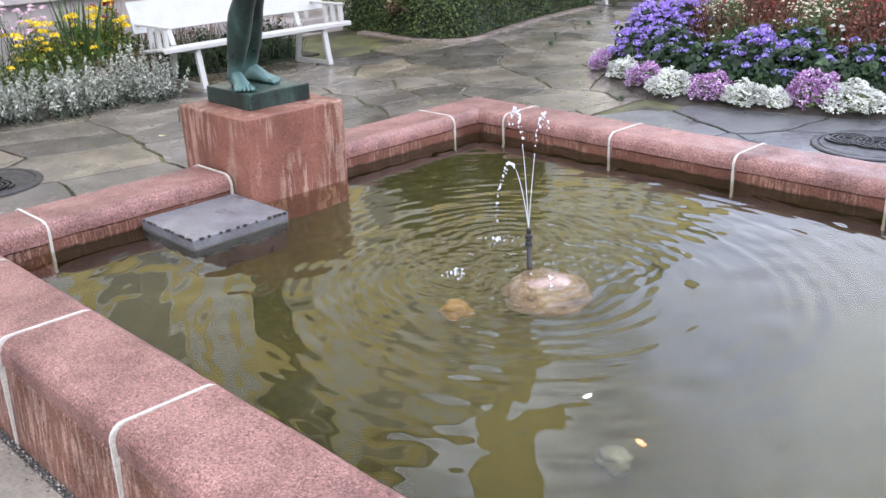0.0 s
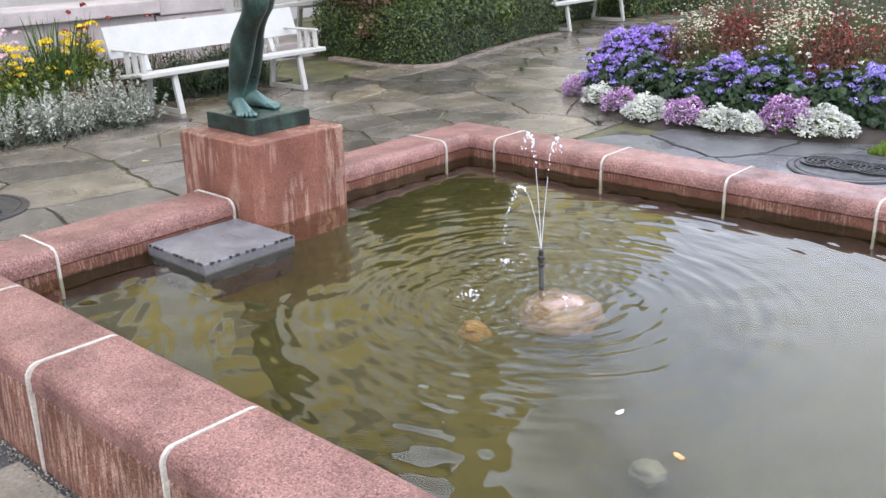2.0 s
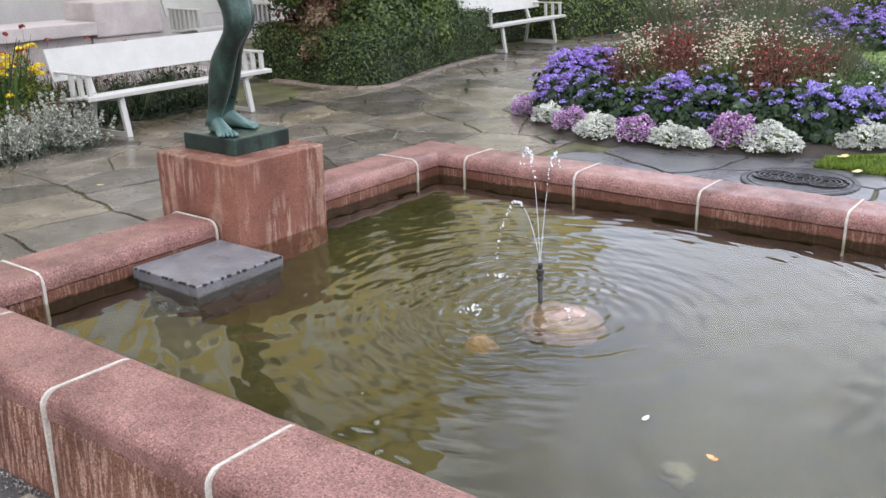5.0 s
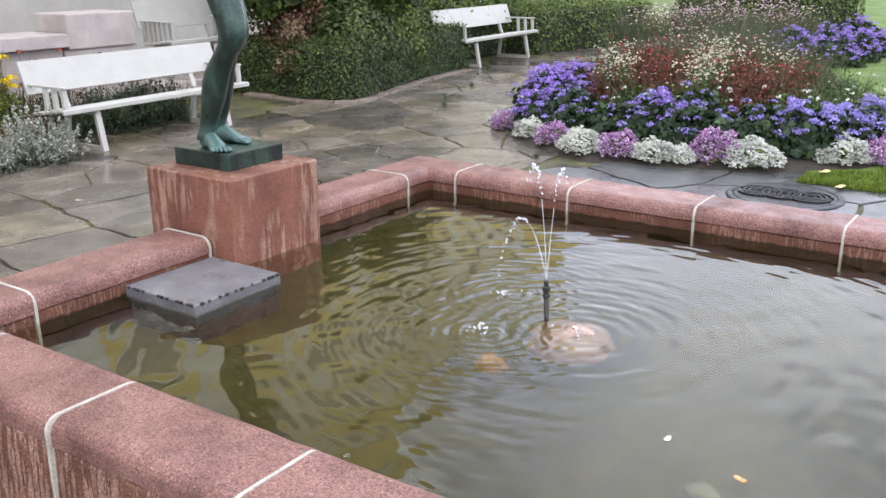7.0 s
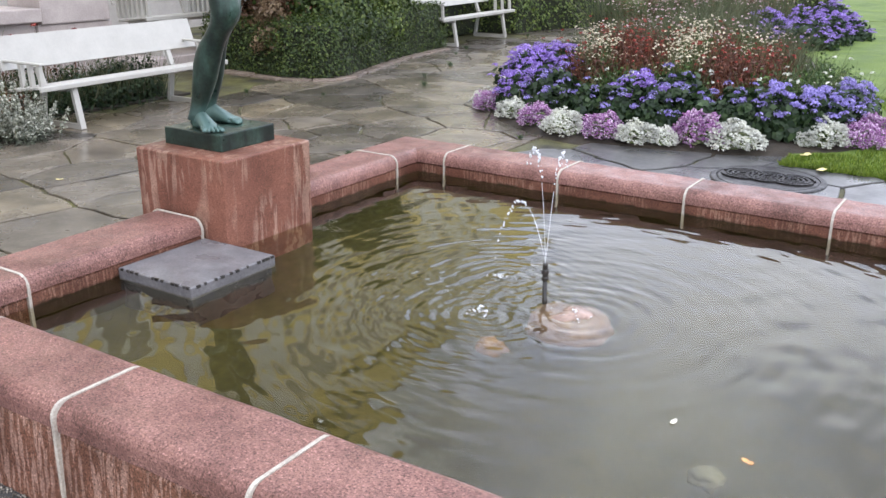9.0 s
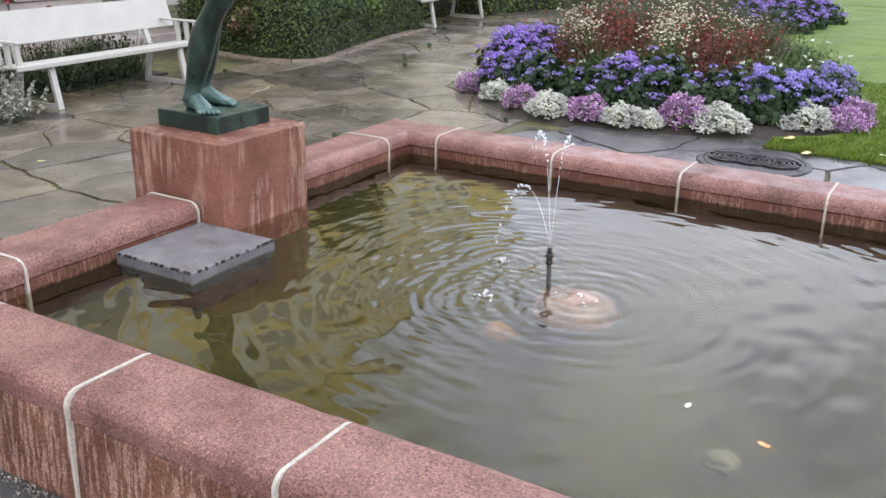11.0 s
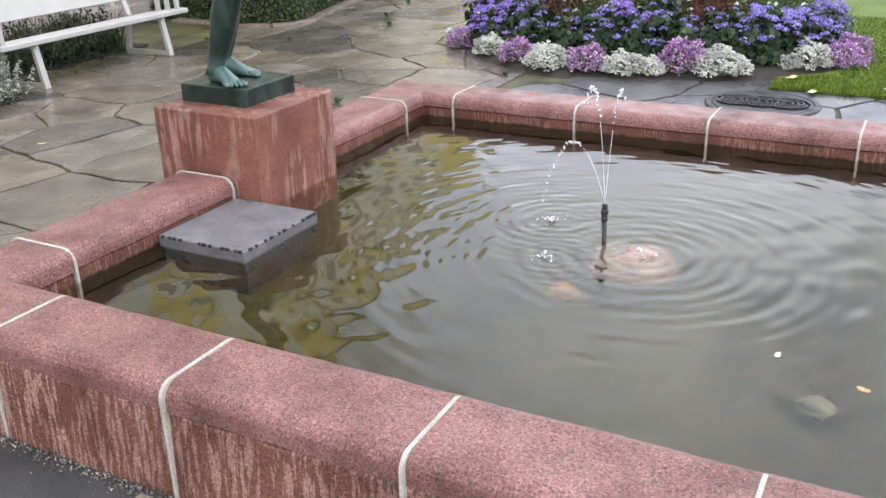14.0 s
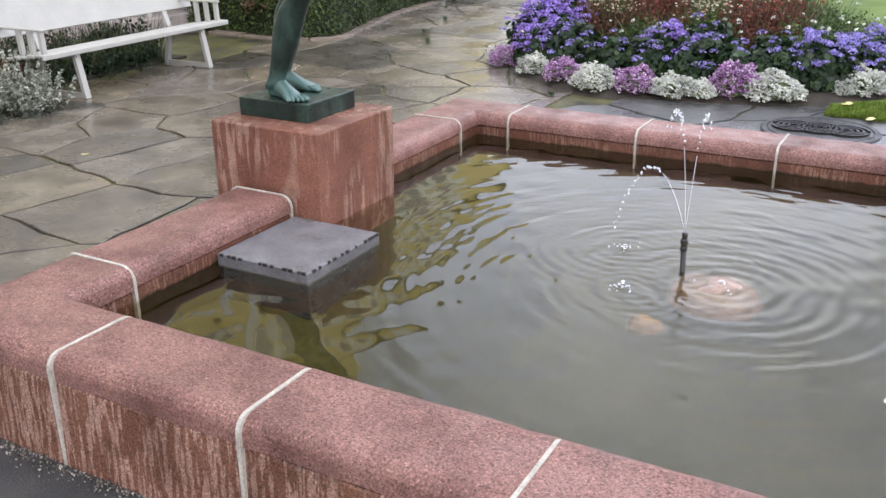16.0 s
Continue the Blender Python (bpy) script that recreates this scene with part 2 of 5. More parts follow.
M_GLASSDARK = stony("window_glass", (0.30, 0.275, 0.21), (0.46, 0.425, 0.33), 0.8, 0.12, 0.25, 0.0, 10)
M_ROOF = stony("roof_metal", (0.07, 0.08, 0.08), (0.11, 0.12, 0.12), 2, 0.4, 0.6, 0.1, 20)
M_KERB = stony("kerb_stone", (0.115, 0.088, 0.068), (0.215, 0.168, 0.133), 6, 0.35, 0.7, 0.4, 60, 0.2)
M_ROCK = stony("pink_rock", (0.13, 0.08, 0.055), (0.38, 0.26, 0.205), 16, 0.25, 0.5, 0.6, 60)
M_ORANGE = stony("orange_stone", (0.20, 0.105, 0.03), (0.32, 0.18, 0.06), 20, 0.4, 0.6, 0.4, 60)
M_PALESTONE = stony("pale_stone", (0.10, 0.095, 0.06), (0.20, 0.19, 0.13), 14, 0.5, 0.7, 0.5, 60)
M_BRONZE = bronze()
M_WATER = water_material()
M_GRASS = leafy("lawn_grass", (0.060, 0.105, 0.009), (0.125, 0.190, 0.017), (0.21, 0.26, 0.04))
M_LAWN = stony("lawn_turf", (0.050, 0.088, 0.007), (0.112, 0.168, 0.014), 1.5, 0.8, 0.95, 0.6, 60)


# ---- mesh helpers ----
def part(name, bm, mat, parent=None, label="", smooth=False):
    me = bpy.data.meshes.new(name)
    bmesh.ops.recalc_face_normals(bm, faces=bm.faces[:])
    bm.to_mesh(me)
    bm.free()
    if smooth:
        me.polygons.foreach_set("use_smooth", [True] * len(me.polygons))
    me.materials.append(mat)
    ob = new(name, me)
    ob.parent = parent
    return tagged(ob, label)


def thing(name, label, category, group="", kind="", at=(0, 0, 0)):
    ob = new(name)
    ob.empty_display_size = 0.1
    ob.location = at
    return tagged(ob, label, category, group, kind)


def box(bm, x0, x1, y0, y1, z0, z1, bevel=0.0, seg=2):
    r = bmesh.ops.create_cube(bm, size=1)
    for v in r["verts"]:
        v.co = Vector(((x0 + x1) / 2 + v.co.x * (x1 - x0), (y0 + y1) / 2 + v.co.y * (y1 - y0), (z0 + z1) / 2 + v.co.z * (z1 - z0)))
    if bevel:
        edges = list({e for v in r["verts"] for e in v.link_edges})
        bmesh.ops.bevel(bm, geom=edges, offset=bevel, segments=seg, affect="EDGES", profile=0.6)
    return bm


def boxed(*a, **k):
    return box(bmesh.new(), *a, **k)


def bar(bm, a, b, w, h, up=(0, 0, 1)):
    """A rectangular bar from a to b, w wide and h high."""
    a, b = Vector(a), Vector(b)
    d = (b - a).normalized()
    s = d.cross(Vector(up)).normalized()
    u = s.cross(d)
    vs = [bm.verts.new(p + s * (w / 2 * i) + u * (h / 2 * j)) for p in (a, b) for i, j in ((-1, -1), (1, -1), (1, 1), (-1, 1))]
    for q in ((0, 1, 2, 3), (7, 6, 5, 4), (0, 4, 5, 1), (1, 5, 6, 2), (2, 6, 7, 3), (3, 7, 4, 0)):
        bm.faces.new([vs[i] for i in q])
    return bm


def loft(bm, rings, seg=16, close=True):
    """Rings of (centre, radius along a, radius along b, axis a, axis b)."""
    rows = []
    for c, ra, rb, ax, bx in rings:
        c, ax, bx = Vector(c), Vector(ax), Vector(bx)
        rows.append([bm.verts.new(c + ax * (ra * math.cos(2 * math.pi * i / seg)) + bx * (rb * math.sin(2 * math.pi * i / seg))) for i in range(seg)])
    for r0, r1 in zip(rows, rows[1:]):
        for i in range(seg):
            bm.faces.new((r0[i], r0[(i + 1) % seg], r1[(i + 1) % seg], r1[i]))
    if close:
        bm.faces.new(rows[0][::-1])
        bm.faces.new(rows[-1])
    return bm


X, Y, Z = (1, 0, 0), (0, 1, 0), (0, 0, 1)


def tube(bm, a, b, r0, r1=None, seg=10):
    a, b = Vector(a), Vector(b)
    d = (b - a).normalized()
    s = d.orthogonal().normalized()
    t = d.cross(s)
    return loft(bm, [(a, r0, r0, s, t), (b, r0 if r1 is None else r1, r0 if r1 is None else r1, s, t)], seg)


def many(name, verts, faces, mat, parent=None, smooth=False):
    """A mesh from arrays: verts (n, 3), faces (m, k)."""
    me = bpy.data.meshes.new(name)
    k = faces.shape[1]
    me.vertices.add(len(verts))
    me.vertices.foreach_set("co", np.asarray(verts, np.float32).ravel())
    me.loops.add(faces.size)
    me.loops.foreach_set("vertex_index", faces.astype(np.int32).ravel())
    me.polygons.add(len(faces))
    me.polygons.foreach_set("loop_start", np.arange(0, faces.size, k, dtype=np.int32))
    if smooth:
        me.polygons.foreach_set("use_smooth", np.ones(len(faces), bool))
    me.update(calc_edges=True)
    me.validate()
    me.materials.append(mat)
    ob = new(name, me)
    ob.parent = parent
    return ob


# ---- ground ----
H = 0.39          # top of the pool's wall
WALL = 0.345      # its thickness
PX1, PY0 = 5.4, -3.16   # the pool inside: x 0..PX1, y PY0..0
ZW = 0.248        # water level


def ground_sheet():
    bm = bmesh.new()
    xs = (-400, -WALL + 0.02, PX1 + WALL - 0.02, 400)
    ys = (-400, PY0 - WALL + 0.02, WALL - 0.02, 400)
    grid = [[bm.verts.new((x, y, -0.016)) for y in ys] for x in xs]
    for i in range(3):
        for j in range(3):
            if (i, j) != (1, 1):
                bm.faces.new((grid[i][j], grid[i + 1][j], grid[i + 1][j + 1], grid[i][j + 1]))
    return tagged(part("ground", bm, M_JOINT), "dark mossy soil showing between the paving stones", "ground", "", "structure")


ground_sheet()
asphalt = part("road", boxed(-30, 30, -25, PY0 - WALL - 0.012, -0.05, -0.004), M_ASPHALT)
tagged(asphalt, "wet dark asphalt path beside the pool wall", "road", "", "structure")


def clip_poly(poly, p, nrm):
    """The part of a convex polygon on the side of p that nrm points away from."""
    out = []
    for i, a in enumerate(poly):
        b = poly[(i + 1) % len(poly)]
        da, db = (a - p).dot(nrm), (b - p).dot(nrm)
        if da <= 0:
            out.append(a)
        if (da < 0 < db) or (db < 0 < da):
            out.append(a + (b - a) * (da / (da - db)))
    return out


def cells(x0, x1, y0, y1, step, seed):
    rnd = random.Random(seed)
    pts = []
    ny, nx = int((y1 - y0) / step) + 3, int((x1 - x0) / step) + 3
    for j in range(-1, ny):
        for i in range(-1, nx):
            if rnd.random() < 0.22:
                continue
            pts.append(Vector((x0 + (i + 0.5 * (j % 2) + rnd.uniform(-0.42, 0.42)) * step, y0 + (j + rnd.uniform(-0.42, 0.42)) * step)))
    for c in pts:
        if not (x0 < c.x < x1 and y0 < c.y < y1):
            continue
        poly = [c + Vector(d) * step * 2 for d in ((-1, -1), (1, -1), (1, 1), (-1, 1))]
        for o in pts:
            if o is not c and (o - c).length < step * 3.2:
                poly = clip_poly(poly, (o + c) / 2, (o - c).normalized())
        yield c, poly


def paving():
    """Crazy paving: every stone a bevelled slab of its own."""
    pave = thing("pavement", "wet grey crazy paving of irregular flagstones with mossy joints", "pavement", "", "structure")
    rnd = random.Random(5)
    todo = []
    for c, poly in cells(-6.2, 0.2, -4.2, 12.5, 0.60, 3):
        todo.append((c, poly, "left"))
    for c, poly in cells(-0.3, 5.6, 0.3, 2.9, 0.74, 8):
        todo.append((c, poly, "far"))
    for c, poly, side in todo:
        if side == "left":
            if c.y > 0.3:
                poly = clip_poly(poly, Vector((-0.335, 0)), Vector((1, 0)))
            else:
                poly = clip_poly(poly, Vector((-WALL - 0.008, 0)), Vector((1, 0)))
        else:
            poly = clip_poly(poly, Vector((-0.335, 0)), Vector((-1, 0)))
            poly = clip_poly(poly, Vector((0, WALL + 0.008)), Vector((0, -1)))
        if len(poly) < 3:
            continue
        if side == "left" and (c.x < -4.6 and c.y < 3.4 or (c.x < -4.9 and c.y > 3.4)):
            continue
        fine = []
        for i, a in enumerate(poly):
            b = poly[(i + 1) % len(poly)]
            steps = max(1, int((b - a).length / 0.13))
            for k in range(steps):
                q = a + (b - a) * k / steps
                w = Vector((noise.noise((q.x * 3.6, q.y * 3.6, 1)), noise.noise((q.x * 3.6, q.y * 3.6, 9)))) * 0.05
                q = q + w
                if side == "left":
                    q.x = min(q.x, -WALL - 0.006)
                else:
                    q.y, q.x = max(q.y, WALL + 0.006), max(q.x, -0.345)
                fine.append(q)
        poly = fine
        cen = sum(poly, Vector((0, 0))) / len(poly)
        gap = rnd.uniform(0.006, 0.017)
        top = rnd.uniform(-0.002, 0.003)
        bm = bmesh.new()
        rings = []
        for inset, z in ((gap, -0.03), (gap, top - 0.004), (gap + 0.004, top)):
            ring = []
            for p in poly:
                d = p - cen
                k = max(0.1, 1 - inset / max(d.length, 0.05) * 1.25)
                ring.append(bm.verts.new((d.x * k, d.y * k, z)))
            rings.append(ring)
        m = len(poly)
        for r0, r1 in zip(rings, rings[1:]):
            for i in range(m):
                bm.faces.new((r0[i], r0[(i + 1) % m], r1[(i + 1) % m], r1[i]))
        bm.faces.new(rings[-1])
        st = part("flagstone", bm, M_FLAG if side == "left" else M_SLATEFLAG, pave)
        st.location = (cen.x, cen.y, 0)


# ---- pool ----
def rounded_profile(z0, z1, w0, w1, r_in, r_out, seg=5):
    """Cross-section across a wall: u from w0 (pool side) to w1, with rounded top edges."""
    pts = [(w0, z0)]
    for i in range(seg + 1):
        a = math.pi - math.pi / 2 * i / seg
        pts.append((w0 + r_in + r_in * math.cos(a), z1 - r_in + r_in * math.sin(a)))
    for i in range(seg + 1):
        a = math.pi / 2 - math.pi / 2 * i / seg
        pts.append((w1 - r_out + r_out * math.cos(a), z1 - r_out + r_out * math.sin(a)))
    pts.append((w1, z0))
    return pts


def sweep(bm, sections, prof, wobble=0.0, seed=0):
    rows = []
    for k, (base, out) in enumerate(sections):
        row = []
        for u, z in prof:
            v = Vector((base[0] + out[0] * u, base[1] + out[1] * u, z))
            if wobble:
                v += Vector((noise.noise(v * 9 + Vector((seed, 0, 0))), noise.noise(v * 9 + Vector((0, seed + 7, 0))), noise.noise(v * 9 + Vector((3, 3, seed))))) * wobble
            row.append(bm.verts.new(v))
        rows.append(row)
    m = len(prof)
    for r0, r1 in zip(rows, rows[1:]):
        for i in range(m):
            bm.faces.new((r0[i], r0[(i + 1) % m], r1[(i + 1) % m], r1[i]))
    bm.faces.new(rows[0])
    bm.faces.new(rows[-1][::-1])
    return bm


COPING = rounded_profile(0.312, H, -0.004, WALL + 0.004, 0.06, 0.05)
LOWER = [(0.001, -0.32), (0.001, 0.301), (0.014, 0.3085), (WALL - 0.014, 0.306), (WALL - 0.004, 0.298), (WALL - 0.004, -0.06), (WALL - 0.1, -0.32)]
COPING_NEAR = rounded_profile(0.300, H, -0.004, WALL + 0.002, 0.045, 0.05)
LOWER_NEAR = [(0.010, -0.32), (0.010, 0.287), (0.022, 0.295), (WALL - 0.006, 0.295), (WALL - 0.001, 0.287), (WALL + 0.012, 0.02), (WALL + 0.012, -0.06), (WALL - 0.1, -0.32)]
BEAD = [(u + (-0.004 if u < WALL / 2 else 0.004), z + (0.004 if z > 0.3 else 0)) for u, z in rounded_profile(-0.03, H, -0.004, WALL + 0.012, 0.06, 0.05)]


def straight(axis, s0, s1, n):
    """Sections along one wall; axis names the wall."""
    for i in range(n + 1):
        s = s0 + (s1 - s0) * i / n
        yield {"near": ((s, PY0), (0, -1)), "far": ((s, 0), (0, 1)), "left": ((0, s), (-1, 0)), "right": ((PX1, s), (1, 0))}[axis]


def pool_walls():
    near = [0.307, 1.062, 1.866, 2.69, 3.49, 4.29, 5.1]
    far = [0.213, 1.033, 1.822, 2.612, 3.40, 4.19, 4.98]
    names = {}
    for key, label in (("near", "low pink granite pool wall with a rounded worn coping"), ("far", "low pink granite pool wall with rounded coping and white joints"),
                       ("left", "pink granite pool wall interrupted by the statue's pedestal"), ("right", "plain pink granite end wall of the pool")):
        names[key] = thing("wall_" + {"near": "south", "far": "north", "left": "west", "right": "east"}[key], label, "pool wall", "", "structure")
    k = 0

    def block(sections, owner, nearby=False):
        nonlocal k
        k += 1
        sections = list(sections)
        part("coping_stone", sweep(bmesh.new(), sections, COPING_NEAR if nearby else COPING, 0.004, k), M_COPING, names[owner], smooth=False)
        part("wall_stone", sweep(bmesh.new(), sections, LOWER_NEAR if nearby else LOWER, 0.005, k + 40), M_WALL_OUT if nearby else M_WALL, names[owner])

    def bead(axis, s):
        part("mortar_joint", sweep(bmesh.new(), list(straight(axis, s - 0.0065, s + 0.0065, 1)), BEAD, 0.0015, k), M_MORTAR, names[axis])

    g = 0.004
    for a, b in zip(near, near[1:]):
        block(straight("near", a + g, b - g, 8), "near", True)
    for a, b in zip(far, far[1:]):
        block(straight("far", a + g, b - g, 8), "far")
    block(straight("left", -2.88 + g, -1.905, 8), "left")
    block(straight("left", -1.25, -0.236 - g, 8), "left")
    # corner stones, mitred
    block([((0, -0.236 + g), (-1, 0)), ((0, -0.1), (-1, 0)), ((0, 0), (-1, 1)), ((0.1, 0), (0, 1)), ((0.213 - g, 0), (0, 1))], "far")
    block([((0, -2.88 - g), (-1, 0)), ((0, -3.0), (-1, 0)), ((0, PY0), (-1, -1)), ((0.15, PY0), (0, -1)), ((0.307 - g, PY0), (0, -1))], "near", True)
    block([((4.98 + g, 0), (0, 1)), ((PX1, 0), (1, 1)), ((PX1, -0.4), (1, 0))], "right")
    block(straight("right", -2.8, -0.408, 6), "right")
    block([((PX1, -2.808), (1, 0)), ((PX1, PY0), (1, -1)), ((5.1 + g, PY0), (0, -1))], "right", True)
    for s in near:
        bead("near", s)
    for s in far:
        bead("far", s)
    for s in (-2.88, -1.912, -0.236):
        bead("left", s)


pool_walls()
floor = part("floor", boxed(-0.2, PX1 + 0.2, PY0 - 0.2, 0.2, -0.40, -0.13), M_FLOOR)
tagged(floor, "olive algae-covered floor of the pool", "pool floor", "", "structure")


def water_surface():
    """Ripples spreading from where the jets fall back."""
    nx, ny = 1060, 630
    x = np.linspace(-0.05, PX1 + 0.05, nx)
    y = np.linspace(PY0 - 0.05, 0.05, ny)
    gx, gy = np.meshgrid(x, y, indexing="ij")
    z = np.zeros_like(gx)
    rng = np.random.default_rng(4)
    for cx, cy, amp, lam, reach in ((1.49, -1.45, 0.0014, 0.062, 0.50), (1.63, -1.89, 0.0013, 0.054, 0.42), (1.96, -1.70, 0.0016, 0.078, 0.95), (1.75, -1.60, 0.0008, 0.050, 0.35), (1.84, -1.66, 0.0015, 0.125, 1.4)):
        r = np.hypot(gx - cx, gy - cy)
        wob = 0.25 * np.sin(3 * np.arctan2(gy - cy, gx - cx) + cx * 7)
        th = np.arctan2(gy - cy, gx - cx)
        uneven = 0.75 + 0.25 * np.sin(4 * th + cx * 5) * np.sin(7 * th + cy * 9 + r * 4)
        z += amp * uneven * np.sin(2 * np.pi * r / lam + wob) * np.exp(-r / reach) * np.clip(r / 0.05, 0, 1) / (1 + r * 0.6)
    for k in range(30):
        a = rng.uniform(0, 2 * np.pi)
        lam = rng.uniform(0.085, 0.32)
        z += 0.00017 * lam / 0.2 * np.sin((gx * np.cos(a) + gy * np.sin(a)) * 2 * np.pi / lam + rng.uniform(0, 6.28))
    # a breeze roughens the open end into short steep wavelets
    r = np.hypot(gx - 1.7, gy + 1.9)
    crest = np.clip(np.sin(gx * 9 + 4 * np.sin(gy * 7)) * np.sin(gy * 13 + 3 * np.sin(gx * 5)) + 0.25, 0, 1)
    z += 0.0011 * crest * np.exp(-((gx - 3.1) ** 2 / 2.2 + (gy + 0.45) ** 2 / 0.5)) * np.sin(2 * np.pi * r / 0.095 + 0.8 * np.sin(gx * 4))
    v = np.stack([gx, gy, z + ZW], -1).reshape(-1, 3)
    i, j = np.meshgrid(np.arange(nx - 1), np.arange(ny - 1), indexing="ij")
    a = (i * ny + j).ravel()
    w = many("water", v, np.stack([a, a + ny, a + ny + 1, a + 1], -1), M_WATER, None, True)
    w.visible_shadow = False
    return tagged(w, "murky olive pool water with spreading ripples", "water", "", "structure")


water_surface()


# ---- pedestal, statue, pump cover, fountain ----
def pedestal():
    t = thing("pedestal", "square pink granite pedestal streaked by dried water", "pedestal", at=(-0.15, -1.575, 0))
    bm = boxed(-0.316, 0.312, -0.316, 0.316, -0.3, 0.70, 0.014, 3)
    bmesh.ops.subdivide_edges(bm, edges=bm.edges[:], cuts=2, use_grid_fill=True)
    for v in bm.verts:
        v.co += Vector((noise.noise(v.co * 8), noise.noise(v.co * 8 + Vector((5, 0, 0))), 0)) * 0.004
    part("granite_block", bm, M_PED, t)


pedestal()


def foot(bm, heel, turn, side):
    """A bare foot on the plate, pointing along its own x from the heel; side +1 puts the big toe towards +y."""
    c, k = math.cos(radians(turn)), math.sin(radians(turn))
    fx, fy = Vector((c, k, 0)), Vector((-k, c, 0))
    base = Vector((heel[0], heel[1], PLATE_TOP))
    rings = []
    for s, w, hgt, shift in ((0.0, 0.012, 0.030, 0), (0.010, 0.028, 0.056, 0), (0.035, 0.034, 0.082, 0), (0.065, 0.034, 0.098, 0.001), (0.095, 0.034, 0.092, 0.002), (0.130, 0.037, 0.072, 0.003),
                             (0.165, 0.042, 0.052, 0.003), (0.195, 0.046, 0.037, 0.002), (0.215, 0.046, 0.028, 0.0), (0.225, 0.040, 0.018, -0.002)):
        rings.append((base + fx * s + fy * (shift * side) + Vector((0, 0, hgt / 2)), w, hgt / 2 + 0.003, fy, Z))
    loft(bm, rings, 18)
    for n in range(5):
        w = (0.0130, 0.0088, 0.0085, 0.0082, 0.0080)[n]
        at = side * (0.033 - 0.0178 * n - (0.003 if n else 0))
        s0 = 0.205 - (0, 0.001, 0.007, 0.015, 0.025)[n]
        L = (0.060, 0.058, 0.054, 0.049, 0.042)[n]
        loft(bm, [(base + fx * (s0 + L * q) + fy * (at * (1 + 0.10 * q)) + Vector((0, 0, z)), w * a, h, fy, Z)
                  for q, z, a, h in ((0.0, 0.019, 0.85, 0.014), (0.35, 0.018, 0.90, 0.012), (0.68, 0.014, 1.08, 0.0125), (0.90, 0.012, 0.92, 0.0105), (1.0, 0.010, 0.45, 0.006))], 10)
    for e in (-1, 1):
        m = Matrix.Translation(base + fx * 0.062 + fy * (0.023 * e) + Vector((0, 0, 0.088))) @ Matrix.Diagonal((1.1, 0.8, 1.2, 1))
        bmesh.ops.create_icosphere(bm, subdivisions=2, radius=0.014, matrix=m)


PLATE_TOP = 0.788


def statue():
    """A standing figure of patinated bronze on a square plate, in plain forms."""
    bm = bmesh.new()
    box(bm, -0.402, 0.006, -1.748, -1.358, 0.698, PLATE_TOP, 0.007, 2)
    foot(bm, (-0.286, -1.645), -19, 1)
    foot(bm, (-0.368, -1.520), 12, -1)
    near = ((0.83, -0.240, 0.043, 0.034), (0.87, -0.224, 0.039, 0.033), (0.91, -0.206, 0.041, 0.036), (0.97, -0.182, 0.050, 0.044), (1.04, -0.158, 0.060, 0.053), (1.12, -0.136, 0.066, 0.059), (1.18, -0.114, 0.066, 0.058),
            (1.23, -0.085, 0.062, 0.055), (1.28, -0.045, 0.059, 0.054), (1.325, -0.006, 0.063, 0.057), (1.36, 0.008, 0.068, 0.060), (1.39, 0.012, 0.070, 0.062), (1.43, 0.006, 0.072, 0.064), (1.48, -0.012, 0.078, 0.070),
            (1.60, -0.055, 0.090, 0.080), (1.75, -0.115, 0.098, 0.086), (1.88, -0.170, 0.098, 0.086))
    far = [(z, x - 0.092 - 0.03 * min(1, max(0, (z - 0.9) / 0.3)), rx, ry) for z, x, rx, ry in near]
    for rows, y, drift in ((near, -1.668, 0.02), (far, -1.508, -0.03)):
        loft(bm, [((x - 0.006, y + drift * (z - 0.85), z), rx + 0.006, ry + 0.005, X, Y) for z, x, rx, ry in rows], 20)
    # the kneecap
    for x, y in ((0.052, -1.660), (-0.074, -1.524)):
        bmesh.ops.create_icosphere(bm, subdivisions=2, radius=0.034, matrix=Matrix.Translation((x, y, 1.375)) @ Matrix.Diagonal((0.8, 0.95, 1.2, 1)))
    body = []
    for z, cx, rx, ry in ((1.80, -0.22, 0.10, 0.15), (1.90, -0.23, 0.115, 0.17), (2.02, -0.225, 0.10, 0.15), (2.14, -0.22, 0.095, 0.14), (2.30, -0.22, 0.11, 0.165), (2.42, -0.235, 0.10, 0.185), (2.50, -0.24, 0.06, 0.12), (2.54, -0.235, 0.05, 0.055), (2.60, -0.22, 0.055, 0.055), (2.68, -0.21, 0.088, 0.075), (2.78, -0.21, 0.10, 0.08), (2.86, -0.215, 0.075, 0.062), (2.89, -0.22, 0.02, 0.02)):
        body.append(((cx + 0.03, -1.60, z), rx, ry, X, Y))
    loft(bm, body, 18)
    for e in (-1, 1):
        loft(bm, [((-0.21, -1.60 + e * 0.18, 2.44), 0.05, 0.05, X, Y), ((-0.22, -1.60 + e * 0.22, 2.20), 0.046, 0.044, X, Y), ((-0.13, -1.60 + e * 0.215, 1.98), 0.037, 0.036, X, Y), ((-0.09, -1.60 + e * 0.20, 1.80), 0.03, 0.03, X, Y), ((-0.08, -1.60 + e * 0.195, 1.72), 0.02, 0.03, X, Y)], 12)
    ob = part("statue", bm, M_BRONZE, smooth=True)
    ob.data.polygons.foreach_set("use_smooth", [max(ob.data.vertices[i].co.z for i in p.vertices) > PLATE_TOP + 0.0005 for p in ob.data.polygons])
    tagged(ob, "green patinated bronze statue standing on a granite pedestal", "statue")


statue()


